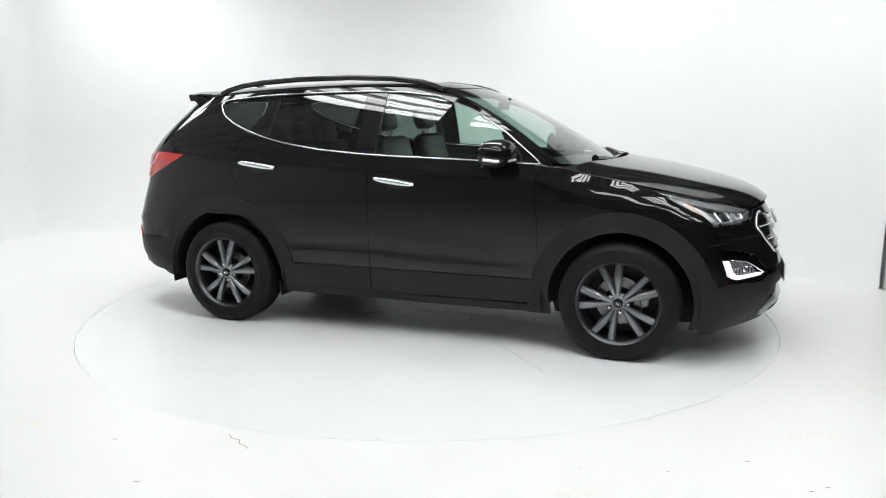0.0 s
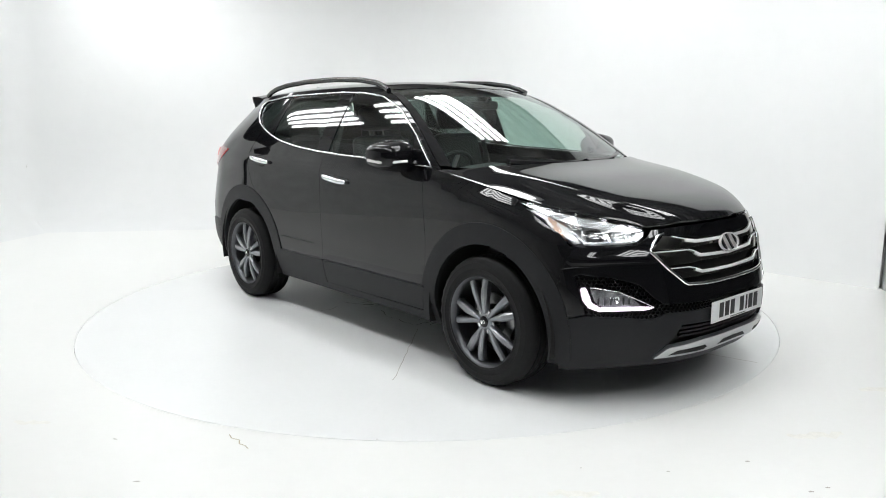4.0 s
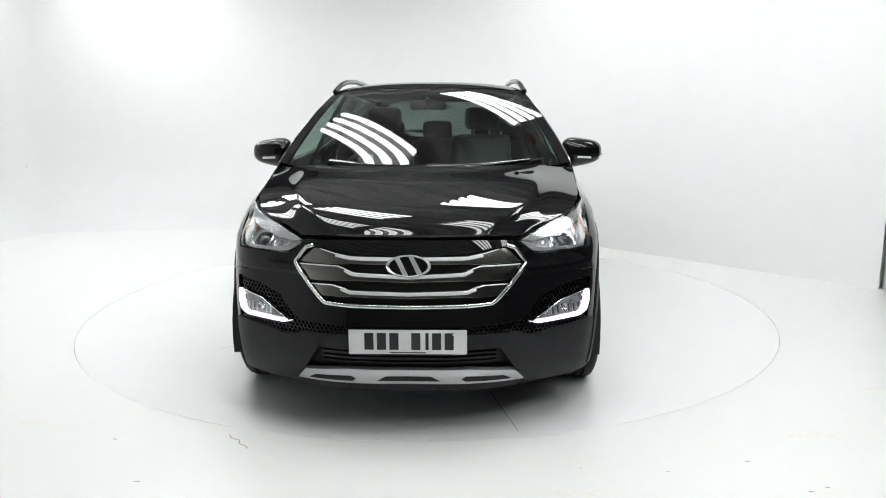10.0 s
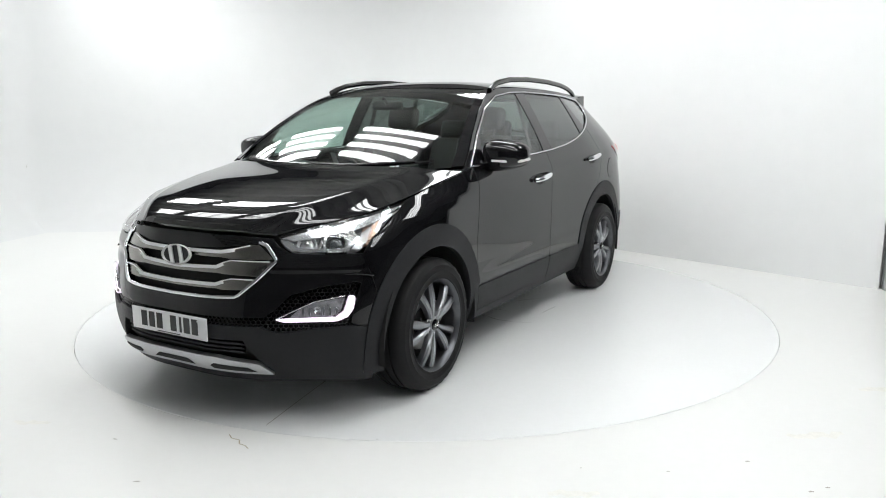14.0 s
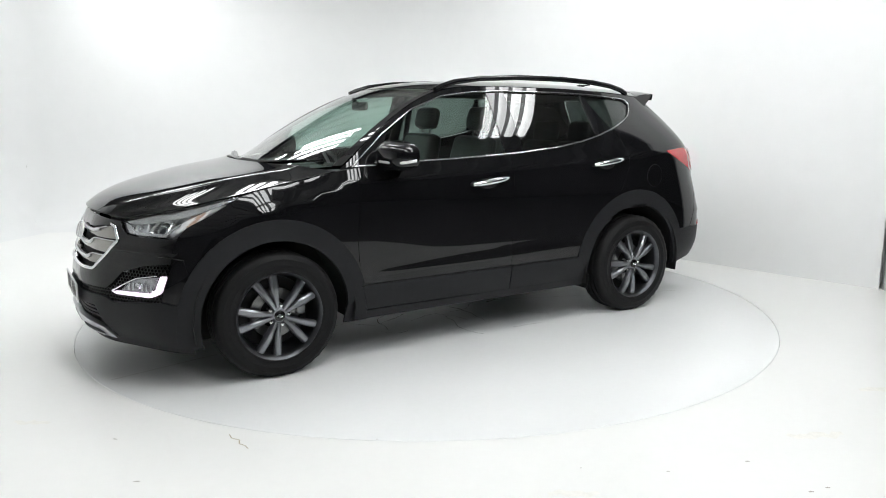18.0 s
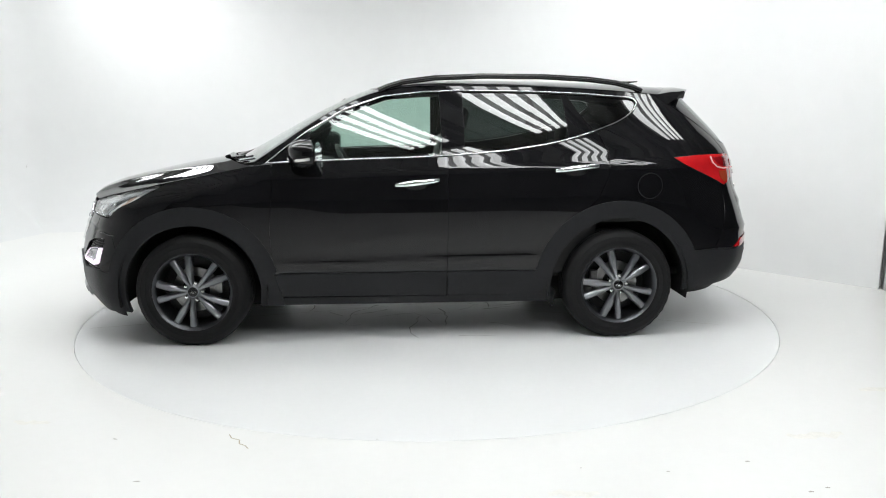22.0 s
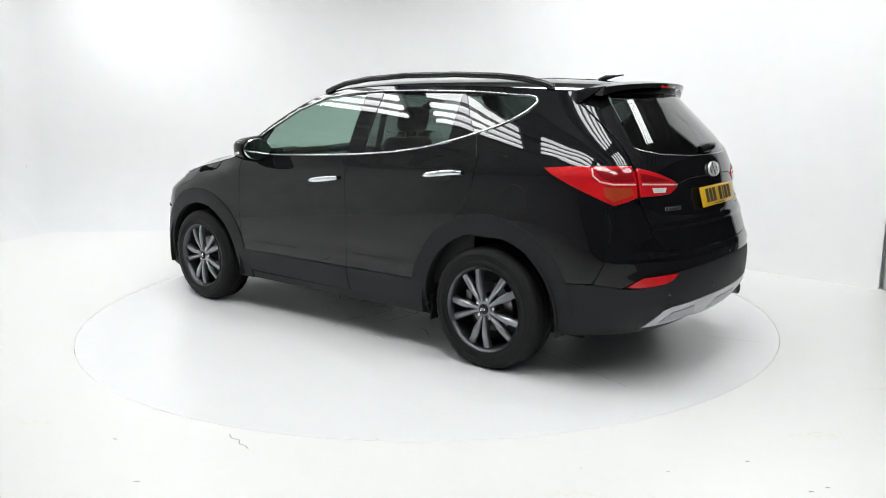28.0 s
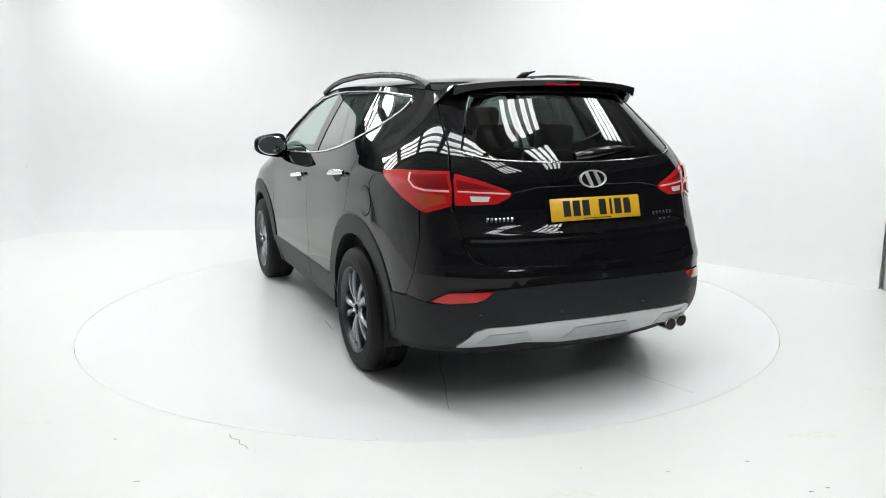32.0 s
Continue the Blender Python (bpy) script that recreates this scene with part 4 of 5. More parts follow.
both("fog_lamp", outline([("f", *q) for q in FOG]), FOGBOWL, car, "clear fog lamp reflector", lift=-0.008, depth=0.01, step=0.02)
for y0 in (0.655, 0.68, 0.735, 0.76, 0.785):
    both("fog_lamp_fin", outline([("f", y0, 0.532), ("f", y0 - 0.004, 0.568), ("f", y0 + 0.003, 0.568), ("f", y0 + 0.007, 0.532)]), CHROME, car, "chrome fin in the fog lamp", lift=-0.003, depth=0.012, step=0.02)
both("fog_lamp_lens", outline([("f", *q) for q in FOG]), GLASS_CLEAR, car, "clear fog lamp lens", lift=0.002, depth=0.01, step=0.03)
strip_on("fog_lamp_trim", [("f", 0.552, 0.516), ("f", 0.645, 0.567), ("f", 0.70, 0.596), ("f", 0.81, 0.620)], 0.006, CHROME, "chrome fog lamp edge", lift=0.004)
strip_on("reflector_edge", [("s", 1.83, 0.70), ("s", 1.90, 0.715), ("f", 0.80, 0.715)], 0.006, PAINT, "raised bumper edge", lift=0.002)


def surf_m(kind, a, z, lift=0.0, sgn=1):
    """Pose on the body surface: x along it, y outward, z up it."""
    u = u_at(kind, a, z)
    p, n = belt(u, z) * (1, sgn, 1), belt_n(u, z) * (1, sgn, 1)
    n = Vector(n)
    x = Vector((0, 0, 1)).cross(n).normalized() * -1
    up = x.cross(n)
    if up.z < 0:
        x, up = -x, -up
    m = Matrix((x, n, up)).transposed().to_4x4()
    return Matrix.Translation(Vector(p) + n * lift) @ m


for sgn in (1, -1):
    part("fog_lamp_bulb", lathe([(0.0, 0.006), (0.008, 0.004), (0.016, 0.010), (0.020, 0.0)], 18), CHROME, car, "round chrome fog lamp bowl").matrix_basis = surf_m("f", 0.712, 0.558, -0.008, sgn)


# headlamps
HEAD = [("f", 0.508, 0.880), ("f", 0.535, 0.850), ("f", 0.572, 0.820), ("f", 0.66, 0.814), ("f", 0.79, 0.815), ("s", 1.872, 0.815), ("s", 1.835, 0.850), ("s", 1.70, 0.930), ("s", 1.60, 0.975), ("s", 1.515, 1.008), ("s", 1.62, 0.994), ("s", 1.75, 0.960), ("s", 1.85, 0.938), ("s", 1.94, 0.914)]
head_uv = outline(HEAD)


def headlamps():
    for sgn in (1, -1):
        s = sheet(head_uv, lift=-0.055, depth=0, step=0.03)
        root = panel("headlamp", s if sgn > 0 else flip_y(s), LAMPBOWL, car, "clear headlamp with a square projector and chrome brow")
        def sub(name, poly, material, label="", **kw):
            s2 = sheet(outline(poly), **kw)
            return panel(name, s2 if sgn > 0 else flip_y(s2), material, root, label)
        sub("brow", [("f", 0.515, 0.880), ("f", 0.57, 0.872), ("s", 1.94, 0.884), ("s", 1.80, 0.918), ("s", 1.62, 0.978), ("s", 1.535, 1.002), ("s", 1.62, 0.990), ("s", 1.75, 0.956), ("s", 1.85, 0.934), ("s", 1.94, 0.911)], LAMPSILVER, "bright silver brow", lift=-0.012, depth=0.03, step=0.025)
        sub("lower_trim", [("f", 0.515, 0.874), ("f", 0.54, 0.848), ("f", 0.575, 0.824), ("f", 0.66, 0.818), ("f", 0.80, 0.819), ("f", 0.80, 0.834), ("f", 0.66, 0.833), ("f", 0.59, 0.840), ("f", 0.56, 0.862)], LAMPSILVER, "bright silver lower edge", lift=-0.012, depth=0.03, step=0.02)
        sub("side_reflector", [("s", 1.87, 0.822), ("s", 1.84, 0.852), ("s", 1.70, 0.935), ("s", 1.60, 0.975), ("s", 1.66, 0.972), ("s", 1.80, 0.905), ("s", 1.89, 0.835)], LAMPBOWL, "clear side reflector", lift=-0.02, depth=0.02, step=0.03)
        sub("indicator", [("s", 1.80, 0.855), ("s", 1.72, 0.93), ("s", 1.77, 0.932), ("s", 1.85, 0.858)], AMBERCLEAR, "clear amber indicator bulb housing", lift=-0.03, depth=0.02, step=0.03)
        for a, z, r in ((0.730, 0.866, 0.046), (0.622, 0.858, 0.036)):
            m = surf_m("f", a, z, -0.035, sgn)
            frame_bm = bmesh.new()
            n = 32
            loops = []
            for k, d in ((1.30, -0.012), (1.30, 0.012), (1.18, 0.018), (0.98, 0.012), (0.95, -0.01)):
                lp = []
                for i in range(n):
                    th = math.tau * i / n
                    c_, s_ = math.cos(th), math.sin(th)
                    e_ = 0.62 if r > 0.04 else 1.0
                    lp.append(frame_bm.verts.new((r * k * math.copysign(abs(c_) ** e_, c_), d, r * 0.92 * k * math.copysign(abs(s_) ** e_, s_))))
                loops.append(lp)
            for P_, Q_ in zip(loops, loops[1:]):
                for i in range(n):
                    frame_bm.faces.new((P_[i], P_[(i + 1) % n], Q_[(i + 1) % n], Q_[i]))
            part("bezel", frame_bm, LAMPSILVER if r > 0.04 else LAMPBOWL, root, "silver lamp bezel").matrix_basis = m
            ring = lathe([(r * 0.66, 0.004), (r * 0.98, -0.004)], 28)
            part("bezel_gap", ring, DARK if r > 0.04 else CHROME, root, "dark gap round the projector" if r > 0.04 else "chrome reflector ring").matrix_basis = m
            lens = bmesh.new()
            bmesh.ops.create_uvsphere(lens, u_segments=20, v_segments=12, radius=r)
            bmesh.ops.scale(lens, vec=(0.74, 0.35, 0.70) if r > 0.04 else (0.9, 0.2, 0.85), verts=lens.verts)
            ln = part("projector_lens", lens, PROJECTOR if r > 0.04 else LAMPBOWL, root, "dark glass projector lens" if r > 0.04 else "bright reflector bowl")
            ln.matrix_basis = m
            if r < 0.04:
                part("bulb_cap", lathe([(0.0, 0.022), (0.010, 0.020), (0.012, 0.0)], 14), CHROME, root, "chrome bulb cap").matrix_basis = m
        for k in range(5):
            x0, z0 = 1.855 - 0.028 * k, 0.842 + 0.014 * k
            sub("reflector_rib", [("s", x0, z0), ("s", x0 - 0.075, z0 + 0.058), ("s", x0 - 0.066, z0 + 0.064), ("s", x0 + 0.009, z0 + 0.005)], AMBERCLEAR if k in (2, 3) else CLEARWHITE, "", lift=-0.016, depth=0.012, step=0.03)
        for y0 in (0.555, 0.572, 0.590):
            sub("reflector_fin", [("f", y0, 0.846), ("f", y0 + 0.004, 0.868), ("f", y0 + 0.009, 0.868), ("f", y0 + 0.005, 0.846)], CHROME, "chrome reflector fin", lift=-0.03, depth=0.02, step=0.02)
        sub("light_guide", [("f", 0.685, 0.826), ("f", 0.78, 0.826), ("f", 0.805, 0.850), ("f", 0.81, 0.890), ("f", 0.798, 0.890), ("f", 0.793, 0.853), ("f", 0.775, 0.836), ("f", 0.685, 0.835)], LAMPSILVER, "silver light guide round the projector", lift=-0.018, depth=0.02, step=0.02)
        sub("divider", [("f", 0.672, 0.822), ("f", 0.664, 0.884), ("f", 0.672, 0.886), ("f", 0.681, 0.822)], CHROME, "chrome divider", lift=-0.026, depth=0.02, step=0.03)
        s3 = sheet(head_uv, lift=0.001, depth=0.012, step=0.03)
        g = panel("lens", s3 if sgn > 0 else flip_y(s3), GLASS_CLEAR, root, "clear plastic lens")
        g.visible_shadow = False


headlamps()


def emblem(w, h, m):
    """Plain oval emblem: a raised ring with two slanted bars in it."""
    bm = bmesh.new()
    n = 40
    prof = [(1.0, 0.0), (0.99, 0.008), (0.93, 0.012), (0.86, 0.008), (0.84, 0.0)]
    rings = [[bm.verts.new((w / 2 * k * math.cos(math.tau * i / n), d, h / 2 * k * math.sin(math.tau * i / n))) for k, d in prof] for i in range(n)]
    for i in range(n):
        for k in range(len(prof) - 1):
            bm.faces.new((rings[i][k], rings[i][k + 1], rings[(i + 1) % n][k + 1], rings[(i + 1) % n][k]))
    e = part("emblem", bm, BADGE, car, "chrome oval emblem")
    e.matrix_basis = m
    disc = lathe([(0.0, 0.003), (0.86, 0.003)], 32)
    bmesh.ops.scale(disc, vec=(w / 2, 1, h / 2), verts=disc.verts)
    d = part("emblem_field", disc, BLACKTRIM, e, "dark emblem field")
    for poly in ([(-w * 0.31, -h * 0.34), (-w * 0.20, -h * 0.40), (0.0, h * 0.42), (-w * 0.11, h * 0.42)], [(0.0, -h * 0.42), (w * 0.11, -h * 0.42), (w * 0.31, h * 0.34), (w * 0.20, h * 0.40)]):
        part("emblem_bar", prism(poly, 0.010), BADGE, e, "slanted chrome bar")


emblem(0.20, 0.10, surf_m("f", 0.0005, 0.778, 0.012))


def number_plate(material, m, label):
    root = part("number_plate", box_bm((0.52, 0.008, 0.111), (0, 0.004, 0), 0.004), material, car, label)
    root.matrix_basis = m
    for i, x in enumerate((-0.212, -0.157, -0.115, -0.066, 0.03, 0.085, 0.140)):
        w = 0.040 if i != 2 else 0.014
        part("plate_bar", box_bm((w, 0.002, 0.076), (x + 0.03, 0.0085, 0.004)), INKBLACK, root, "plain black bar", smooth=0)
    part("maker_bar", box_bm((0.16, 0.002, 0.004), (0.0, 0.0085, -0.047)), INKBLACK, root, "thin dark bar", smooth=0)
    for x in (-0.2, 0.2):
        cap_ = lathe([(0.0, 0.011), (0.004, 0.010), (0.005, 0.008)], 10)
        bmesh.ops.translate(cap_, vec=(x, 0, 0.035), verts=cap_.verts)
        part("screw_cap", cap_, material, root)


number_plate(PLATEW, Matrix.Translation((2.280, 0.0, 0.458)) @ Matrix(((0, 1, 0), (-1, 0, 0), (0, 0, 1))).to_4x4(), "white front number plate with black bars")

# skid plate
across("skid_plate", outline([("f", 0, 0.328), ("f", 0.27, 0.327), ("f", 0.455, 0.305), ("f", 0.475, 0.298), ("f", 0.515, 0.250), ("f", 0.27, 0.258), ("f", 0, 0.262)]), SATIN, car, "satin silver front skid plate", lift=0.014, depth=0.03, step=0.03)
both("skid_slot", outline([("f", 0.235, 0.284), ("f", 0.255, 0.296), ("f", 0.42, 0.286), ("f", 0.455, 0.266), ("f", 0.25, 0.272)]), DARK, car, "dark slot", lift=0.0165, depth=0.002, step=0.03)
across("skid_slot", outline([("f", 0, 0.299), ("f", 0.10, 0.298), ("f", 0.14, 0.276), ("f", 0, 0.277)]), DARK, car, "dark slot", lift=0.0165, depth=0.002, step=0.03)
across("under_tray", outline([("f", 0, 0.255), ("f", 0.5, 0.245), ("s", 1.80, 0.245), ("s", 1.80, 0.17), ("f", 0, 0.17)]), DARK, car, "black under tray", lift=-0.02, depth=0)

# ---- tail ----
rear_glass = outline([("r", 0, 1.545), ("r", 0.455, 1.535), ("r", 0.485, 1.50), ("r", 0.612, 1.262), ("r", 0.600, 1.243), ("r", 0.50, 1.222), ("r", 0.25, 1.214), ("r", 0, 1.212)])
g = across("rear_window", rear_glass, GLASS_DARK, car, "dark privacy rear window", lift=-0.004, depth=0)
g.visible_shadow = False
gate = [("r", 0, 1.206), ("r", 0.25, 1.208), ("r", 0.50, 1.216), ("r", 0.605, 1.238), ("r", 0.620, 1.262), ("r", 0.492, 1.50), ("r", 0.462, 1.545), ("r", 0, 1.551), ("r", 0, 1.585), ("r", 0.40, 1.58), ("r", 0.535, 1.555), ("r", 0.586, 1.50), ("r", 0.651, 1.29), ("r", 0.680, 1.172),
        ("r", 0.673, 1.166), ("r", 0.58, 1.138), ("r", 0.455, 1.090), ("r", 0.425, 1.070), ("r", 0.44, 1.050), ("r", 0.505, 1.020), ("r", 0.684, 1.012), ("r", 0.686, 0.985), ("r", 0.660, 0.81), ("r", 0.635, 0.765), ("r", 0.59, 0.745), ("r", 0.3, 0.736), ("r", 0, 0.734)]
across("tailgate", outline(gate), PAINT, car, "gloss black tailgate", step=0.035)
bump_up = [("r", 0, 0.728), ("r", 0.3, 0.730), ("r", 0.592, 0.739), ("r", 0.64, 0.761), ("r", 0.665, 0.808), ("r", 0.692, 0.985), ("r", 0.699, 1.010), ("r", 0.80, 0.972), ("s", -2.038, 0.985), ("s", -2.066, 0.86), ("s", -2.056, 0.70), ("s", -1.997, 0.572), ("r", 0.825, 0.562), ("r", 0.79, 0.592), ("r", 0.74, 0.620), ("r", 0.56, 0.633), ("r", 0.26, 0.648), ("r", 0, 0.650)]
across("rear_bumper", outline(bump_up), PAINT, car, "gloss black rear bumper", step=0.035)
bump_low = [("r", 0, 0.644), ("r", 0.26, 0.642), ("r", 0.56, 0.627), ("r", 0.628, 0.572), ("r", 0.80, 0.552), ("s", -1.997, 0.565), ("s", -1.80, 0.553), ("s", -1.792, 0.45), ("s", -1.792, 0.335), ("s", -1.80, 0.300), ("s", -1.95, 0.322), ("r", 0.80, 0.335), ("r", 0.70, 0.335), ("r", 0.645, 0.435), ("r", 0.60, 0.452), ("r", 0.26, 0.466), ("r", 0, 0.466)]
across("bumper_cladding", outline(bump_low), PLASTIC, car, "matt dark grey rear bumper", step=0.035, lift=0.004)
skid_r = [("r", 0, 0.462), ("r", 0.26, 0.462), ("r", 0.59, 0.447), ("r", 0.635, 0.428), ("r", 0.69, 0.335), ("r", 0.40, 0.365), ("r", 0.2, 0.345), ("r", 0, 0.345)]
across("skid_plate", outline(skid_r), SATIN, car, "satin silver rear skid plate", lift=0.008, depth=0.04)
# thin patches on the plate; their darker tone stands in for recess shade
both("skid_recess_shade", outline([("r", 0.62, 0.365), ("r", 0.575, 0.415), ("r", 0.40, 0.425), ("r", 0.36, 0.375)]), SATINSHADED, car, "silver panel coloured darker for the shade of a recess", lift=0.010, depth=0.004)
across("skid_recess_shade", outline([("r", 0, 0.425), ("r", 0.15, 0.424), ("r", 0.20, 0.372), ("r", 0, 0.366)]), SATINSHADED, car, "silver panel coloured darker for the shade of a recess", lift=0.010, depth=0.004)
across("under_tray", outline([("r", 0, 0.40), ("r", 0.6, 0.38), ("s", -1.80, 0.36), ("s", -1.80, 0.26), ("r", 0, 0.24)]), DARK, car, "black under tray", lift=-0.03, depth=0)
both("tail_reflector", outline([("r", 0.810, 0.566), ("r", 0.78, 0.590), ("r", 0.745, 0.610), ("r", 0.573, 0.622), ("r", 0.60, 0.595), ("r", 0.640, 0.576), ("r", 0.74, 0.562)]), REDLENS, car, "red bumper reflector", lift=0.006, step=0.03)


def tail_lamps():
    outer = [("s", -1.695, 1.158), ("s", -1.85, 1.170), ("r", 0.690, 1.172), ("r", 0.690, 1.10), ("r", 0.698, 1.016), ("r", 0.745, 0.996), ("r", 0.80, 0.978), ("s", -2.03, 0.992), ("s", -1.97, 1.022), ("s", -1.85, 1.076), ("s", -1.75, 1.125)]
    inner = [("r", 0.670, 1.162), ("r", 0.58, 1.134), ("r", 0.458, 1.086), ("r", 0.432, 1.070), ("r", 0.446, 1.052), ("r", 0.507, 1.025), ("r", 0.682, 1.016)]
    for sgn in (1, -1):
        fl = (lambda s: s) if sgn > 0 else flip_y
        a = panel("tail_lamp", fl(sheet(outline(outer), lift=0.004, depth=0.03, step=0.03, bulge=0.006)), REDLENS, car, "red wraparound tail lamp")
        b = panel("tailgate_lamp", fl(sheet(outline(inner), lift=0.004, depth=0.03, step=0.03, bulge=0.004)), REDLENS, car, "red tailgate lamp")
        panel("led_band", fl(sheet(outline([("s", -1.96, 1.150), ("r", 0.700, 1.158), ("r", 0.700, 1.092), ("r", 0.79, 1.094), ("s", -2.0, 1.110)]), lift=0.0112, depth=0.002, step=0.03)), REDDEEP, a, "dark red light band")
        panel("indicator", fl(sheet(outline([("s", -2.005, 1.068), ("r", 0.72, 1.062), ("r", 0.715, 1.028), ("r", 0.80, 0.995), ("s", -2.02, 1.02)]), lift=0.0112, depth=0.002, step=0.03)), AMBER, a, "amber indicator")
        panel("led_band", fl(sheet(outline([("r", 0.668, 1.135), ("r", 0.60, 1.118), ("r", 0.50, 1.090), ("r", 0.668, 1.092)]), lift=0.009, depth=0.002, step=0.03)), REDDEEP, b, "dark red light band")
        panel("reversing_lamp", fl(sheet(outline([("r", 0.62, 1.058), ("r", 0.535, 1.056), ("r", 0.545, 1.034), ("r", 0.615, 1.034)]), lift=0.0095, depth=0.003, step=0.02)), CLEARWHITE, b, "clear reversing lamp")
    strip_on("light_line", [("s", -1.945, 1.158), ("s", -1.955, 1.125), ("s", -1.99, 1.095), ("r", 0.79, 1.082), ("r", 0.70, 1.080)], 0.009, PINKLINE, "pale pink light line", lift=0.010, thick=0.003)
    strip_on("light_line", [("r", 0.668, 1.080), ("r", 0.55, 1.074), ("r", 0.445, 1.068)], 0.008, PINKLINE, "pale pink light line", lift=0.008, thick=0.003)


tail_lamps()
strip_on("tailgate_seam", [("r", 0, 1.098), ("r", 0.30, 1.094), ("r", 0.42, 1.072)], 0.004, DARK, "dark tailgate seam", lift=0.0005, thick=0.001, mirror_join=True)
strip_on("window_trim", [("r", 0, 1.208), ("r", 0.25, 1.210), ("r", 0.50, 1.226), ("r", 0.600, 1.250), ("r", 0.618, 1.262)], 0.0045, CHROME, "thin bright trim under the rear window", lift=0.0, thick=0.004, mirror_join=True)
emblem(0.155, 0.088, surf_m("r", 0.0005, 1.125, 0.004))


def rear_bars(y, z, w, h, n, label):
    for i in range(n):
        b = part("badge_bar", box_bm((w / n * 0.72, 0.006, h), (0, 0, 0), 0.0015), CHROME, car, label)
        b.matrix_basis = surf_m("r", abs(y + w * (i / (n - 1) - 0.5)), z, 0.002, 1 if y > 0 else -1)


rear_bars(0.50, 0.948, 0.115, 0.022, 7, "small chrome badge bar")
rear_bars(-0.44, 0.935, 0.13, 0.02, 6, "small chrome badge bar")
rear_bars(-0.45, 0.905, 0.07, 0.012, 3, "small chrome badge bar")
zp = Vector((-2.268 + 2.297, 0, 0.11)).normalized()
yp = Vector((-zp.z, 0, zp.x))
xp = yp.cross(zp)
number_plate(PLATEY, Matrix.Translation((-2.310, 0.0, 0.985)) @ Matrix((xp, yp, zp)).transposed().to_4x4(), "yellow rear number plate with black bars")


def spoiler():
    qs = np.linspace(-1, 1, 33)
    rows = []
    for q in qs:
        f = cap(13.9, q * 0.99) + cap_n(13.9, q * 0.99) * 0.001
        g2 = cap(13.98, q * 0.99)
        tip = np.array([-2.005 + 0.14 * q * q, 0.555 * q, 1.607 - 0.022 * q ** 2 - 0.008 * q ** 6])
        mid = (f + tip) / 2 + np.array([0, 0, 0.008])
        low = tip + np.array([0.012, 0, -0.026 - 0.02 * abs(q) ** 6])
        under = np.array([-1.80 + 0.08 * q * q, 0.53 * q, 1.545])
        rows.append([f, mid, tip, low, under])
    V = [p for r in rows for p in r]
    m = 5
    F = [(i * m + k, i * m + k + 1, (i + 1) * m + k + 1, (i + 1) * m + k) for i in range(len(qs) - 1) for k in range(m - 1)]
    F += [tuple(range(m)), tuple((len(qs) - 1) * m + k for k in range(m))[::-1]]
    ob = mesh_ob("spoiler", V, F, PAINT, car, "gloss black roof spoiler")
    ob.data.set_sharp_from_angle(angle=radians(35))
    for sgn in (1, -1):
        pts = [(-1.66, 1.558), (-1.868, 1.582), (-1.80, 1.53), (-1.715, 1.475)]
        b = bmesh.new()
        inn = [b.verts.new((x, sgn * (0.545 + (1.56 - z) * 0.55 - 0.02), z)) for x, z in pts]
        out = [b.verts.new((x + 0.01, sgn * (0.565 + (1.56 - z) * 0.55), z)) for x, z in pts]
        b.faces.new(inn)
        b.faces.new(out)
        for i in range(4):
            b.faces.new((inn[i], inn[(i + 1) % 4], out[(i + 1) % 4], out[i]))
        part("spoiler_fin", b, PAINT, car, "gloss black spoiler side fin", smooth=20)
    part("brake_light", box_bm((0.012, 0.20, 0.016), (-1.990, 0, 1.589), 0.003), REDLENS, car, "red high brake light")


spoiler()

# rear wiper and front wipers
w1 = part("rear_wiper", sweep([(-2.222, 0.07, 1.232), (-2.235, 0.0, 1.244), (-2.222, -0.12, 1.256), (-2.195, -0.24, 1.262), (-2.150, -0.38, 1.262)], [0.030, 0.040, 0.032, 0.022, 0.010], 12, flat=0.75), BLACKTRIM, car, "black rear wiper")
part("wiper_cap", lathe([(0.0, 0.02), (0.018, 0.018), (0.024, 0.0)], 16), BLACKTRIM, w1).location = (-2.235, 0.03, 1.235)
for base, tip in (((5.62, -0.60), (5.84, 0.10)), ((5.62, 0.04), (5.84, 0.72))):
    ts = [(base[0] + (tip[0] - base[0]) * k / 6, base[1] + (tip[1] - base[1]) * k / 6) for k in range(7)]
    P = [cap(t, q) + cap_n(t, q) * (0.034 - 0.002 * k) for k, (t, q) in enumerate(ts)]
    wp = part("wiper", sweep(P, [0.026, 0.022, 0.014, 0.012, 0.011, 0.010, 0.008], 8), BLACKTRIM, car, "black windscreen wiper arm")
    Pb = [cap(t + 0.05, q) + cap_n(t + 0.05, q) * 0.008 for t, q in ts[1:]] + [cap(tip[0] + 0.1, min(0.92, tip[1] + 0.1)) + cap_n(tip[0], tip[1]) * 0.008]
    part("wiper_blade", sweep(Pb, 0.006, 6), RUBBER, wp, "black rubber blade")

# roof rails and aerial
for sgn in (1, -1):
    P = [(0.18, 0.650, 1.585), (0.12, 0.640, 1.612), (0.02, 0.630, 1.640), (-0.18, 0.620, 1.665), (-0.5, 0.610, 1.678), (-0.9, 0.600, 1.673), (-1.2, 0.590, 1.656), (-1.38, 0.580, 1.634), (-1.50, 0.572, 1.606), (-1.56, 0.566, 1.580)]
    part("roof_rail", sweep([(x, y * sgn, z) for x, y, z in P], [0.017] + [0.016] * 8 + [0.017], 10, flat=1.15), BLACKTRIM, car, "satin black roof rail")
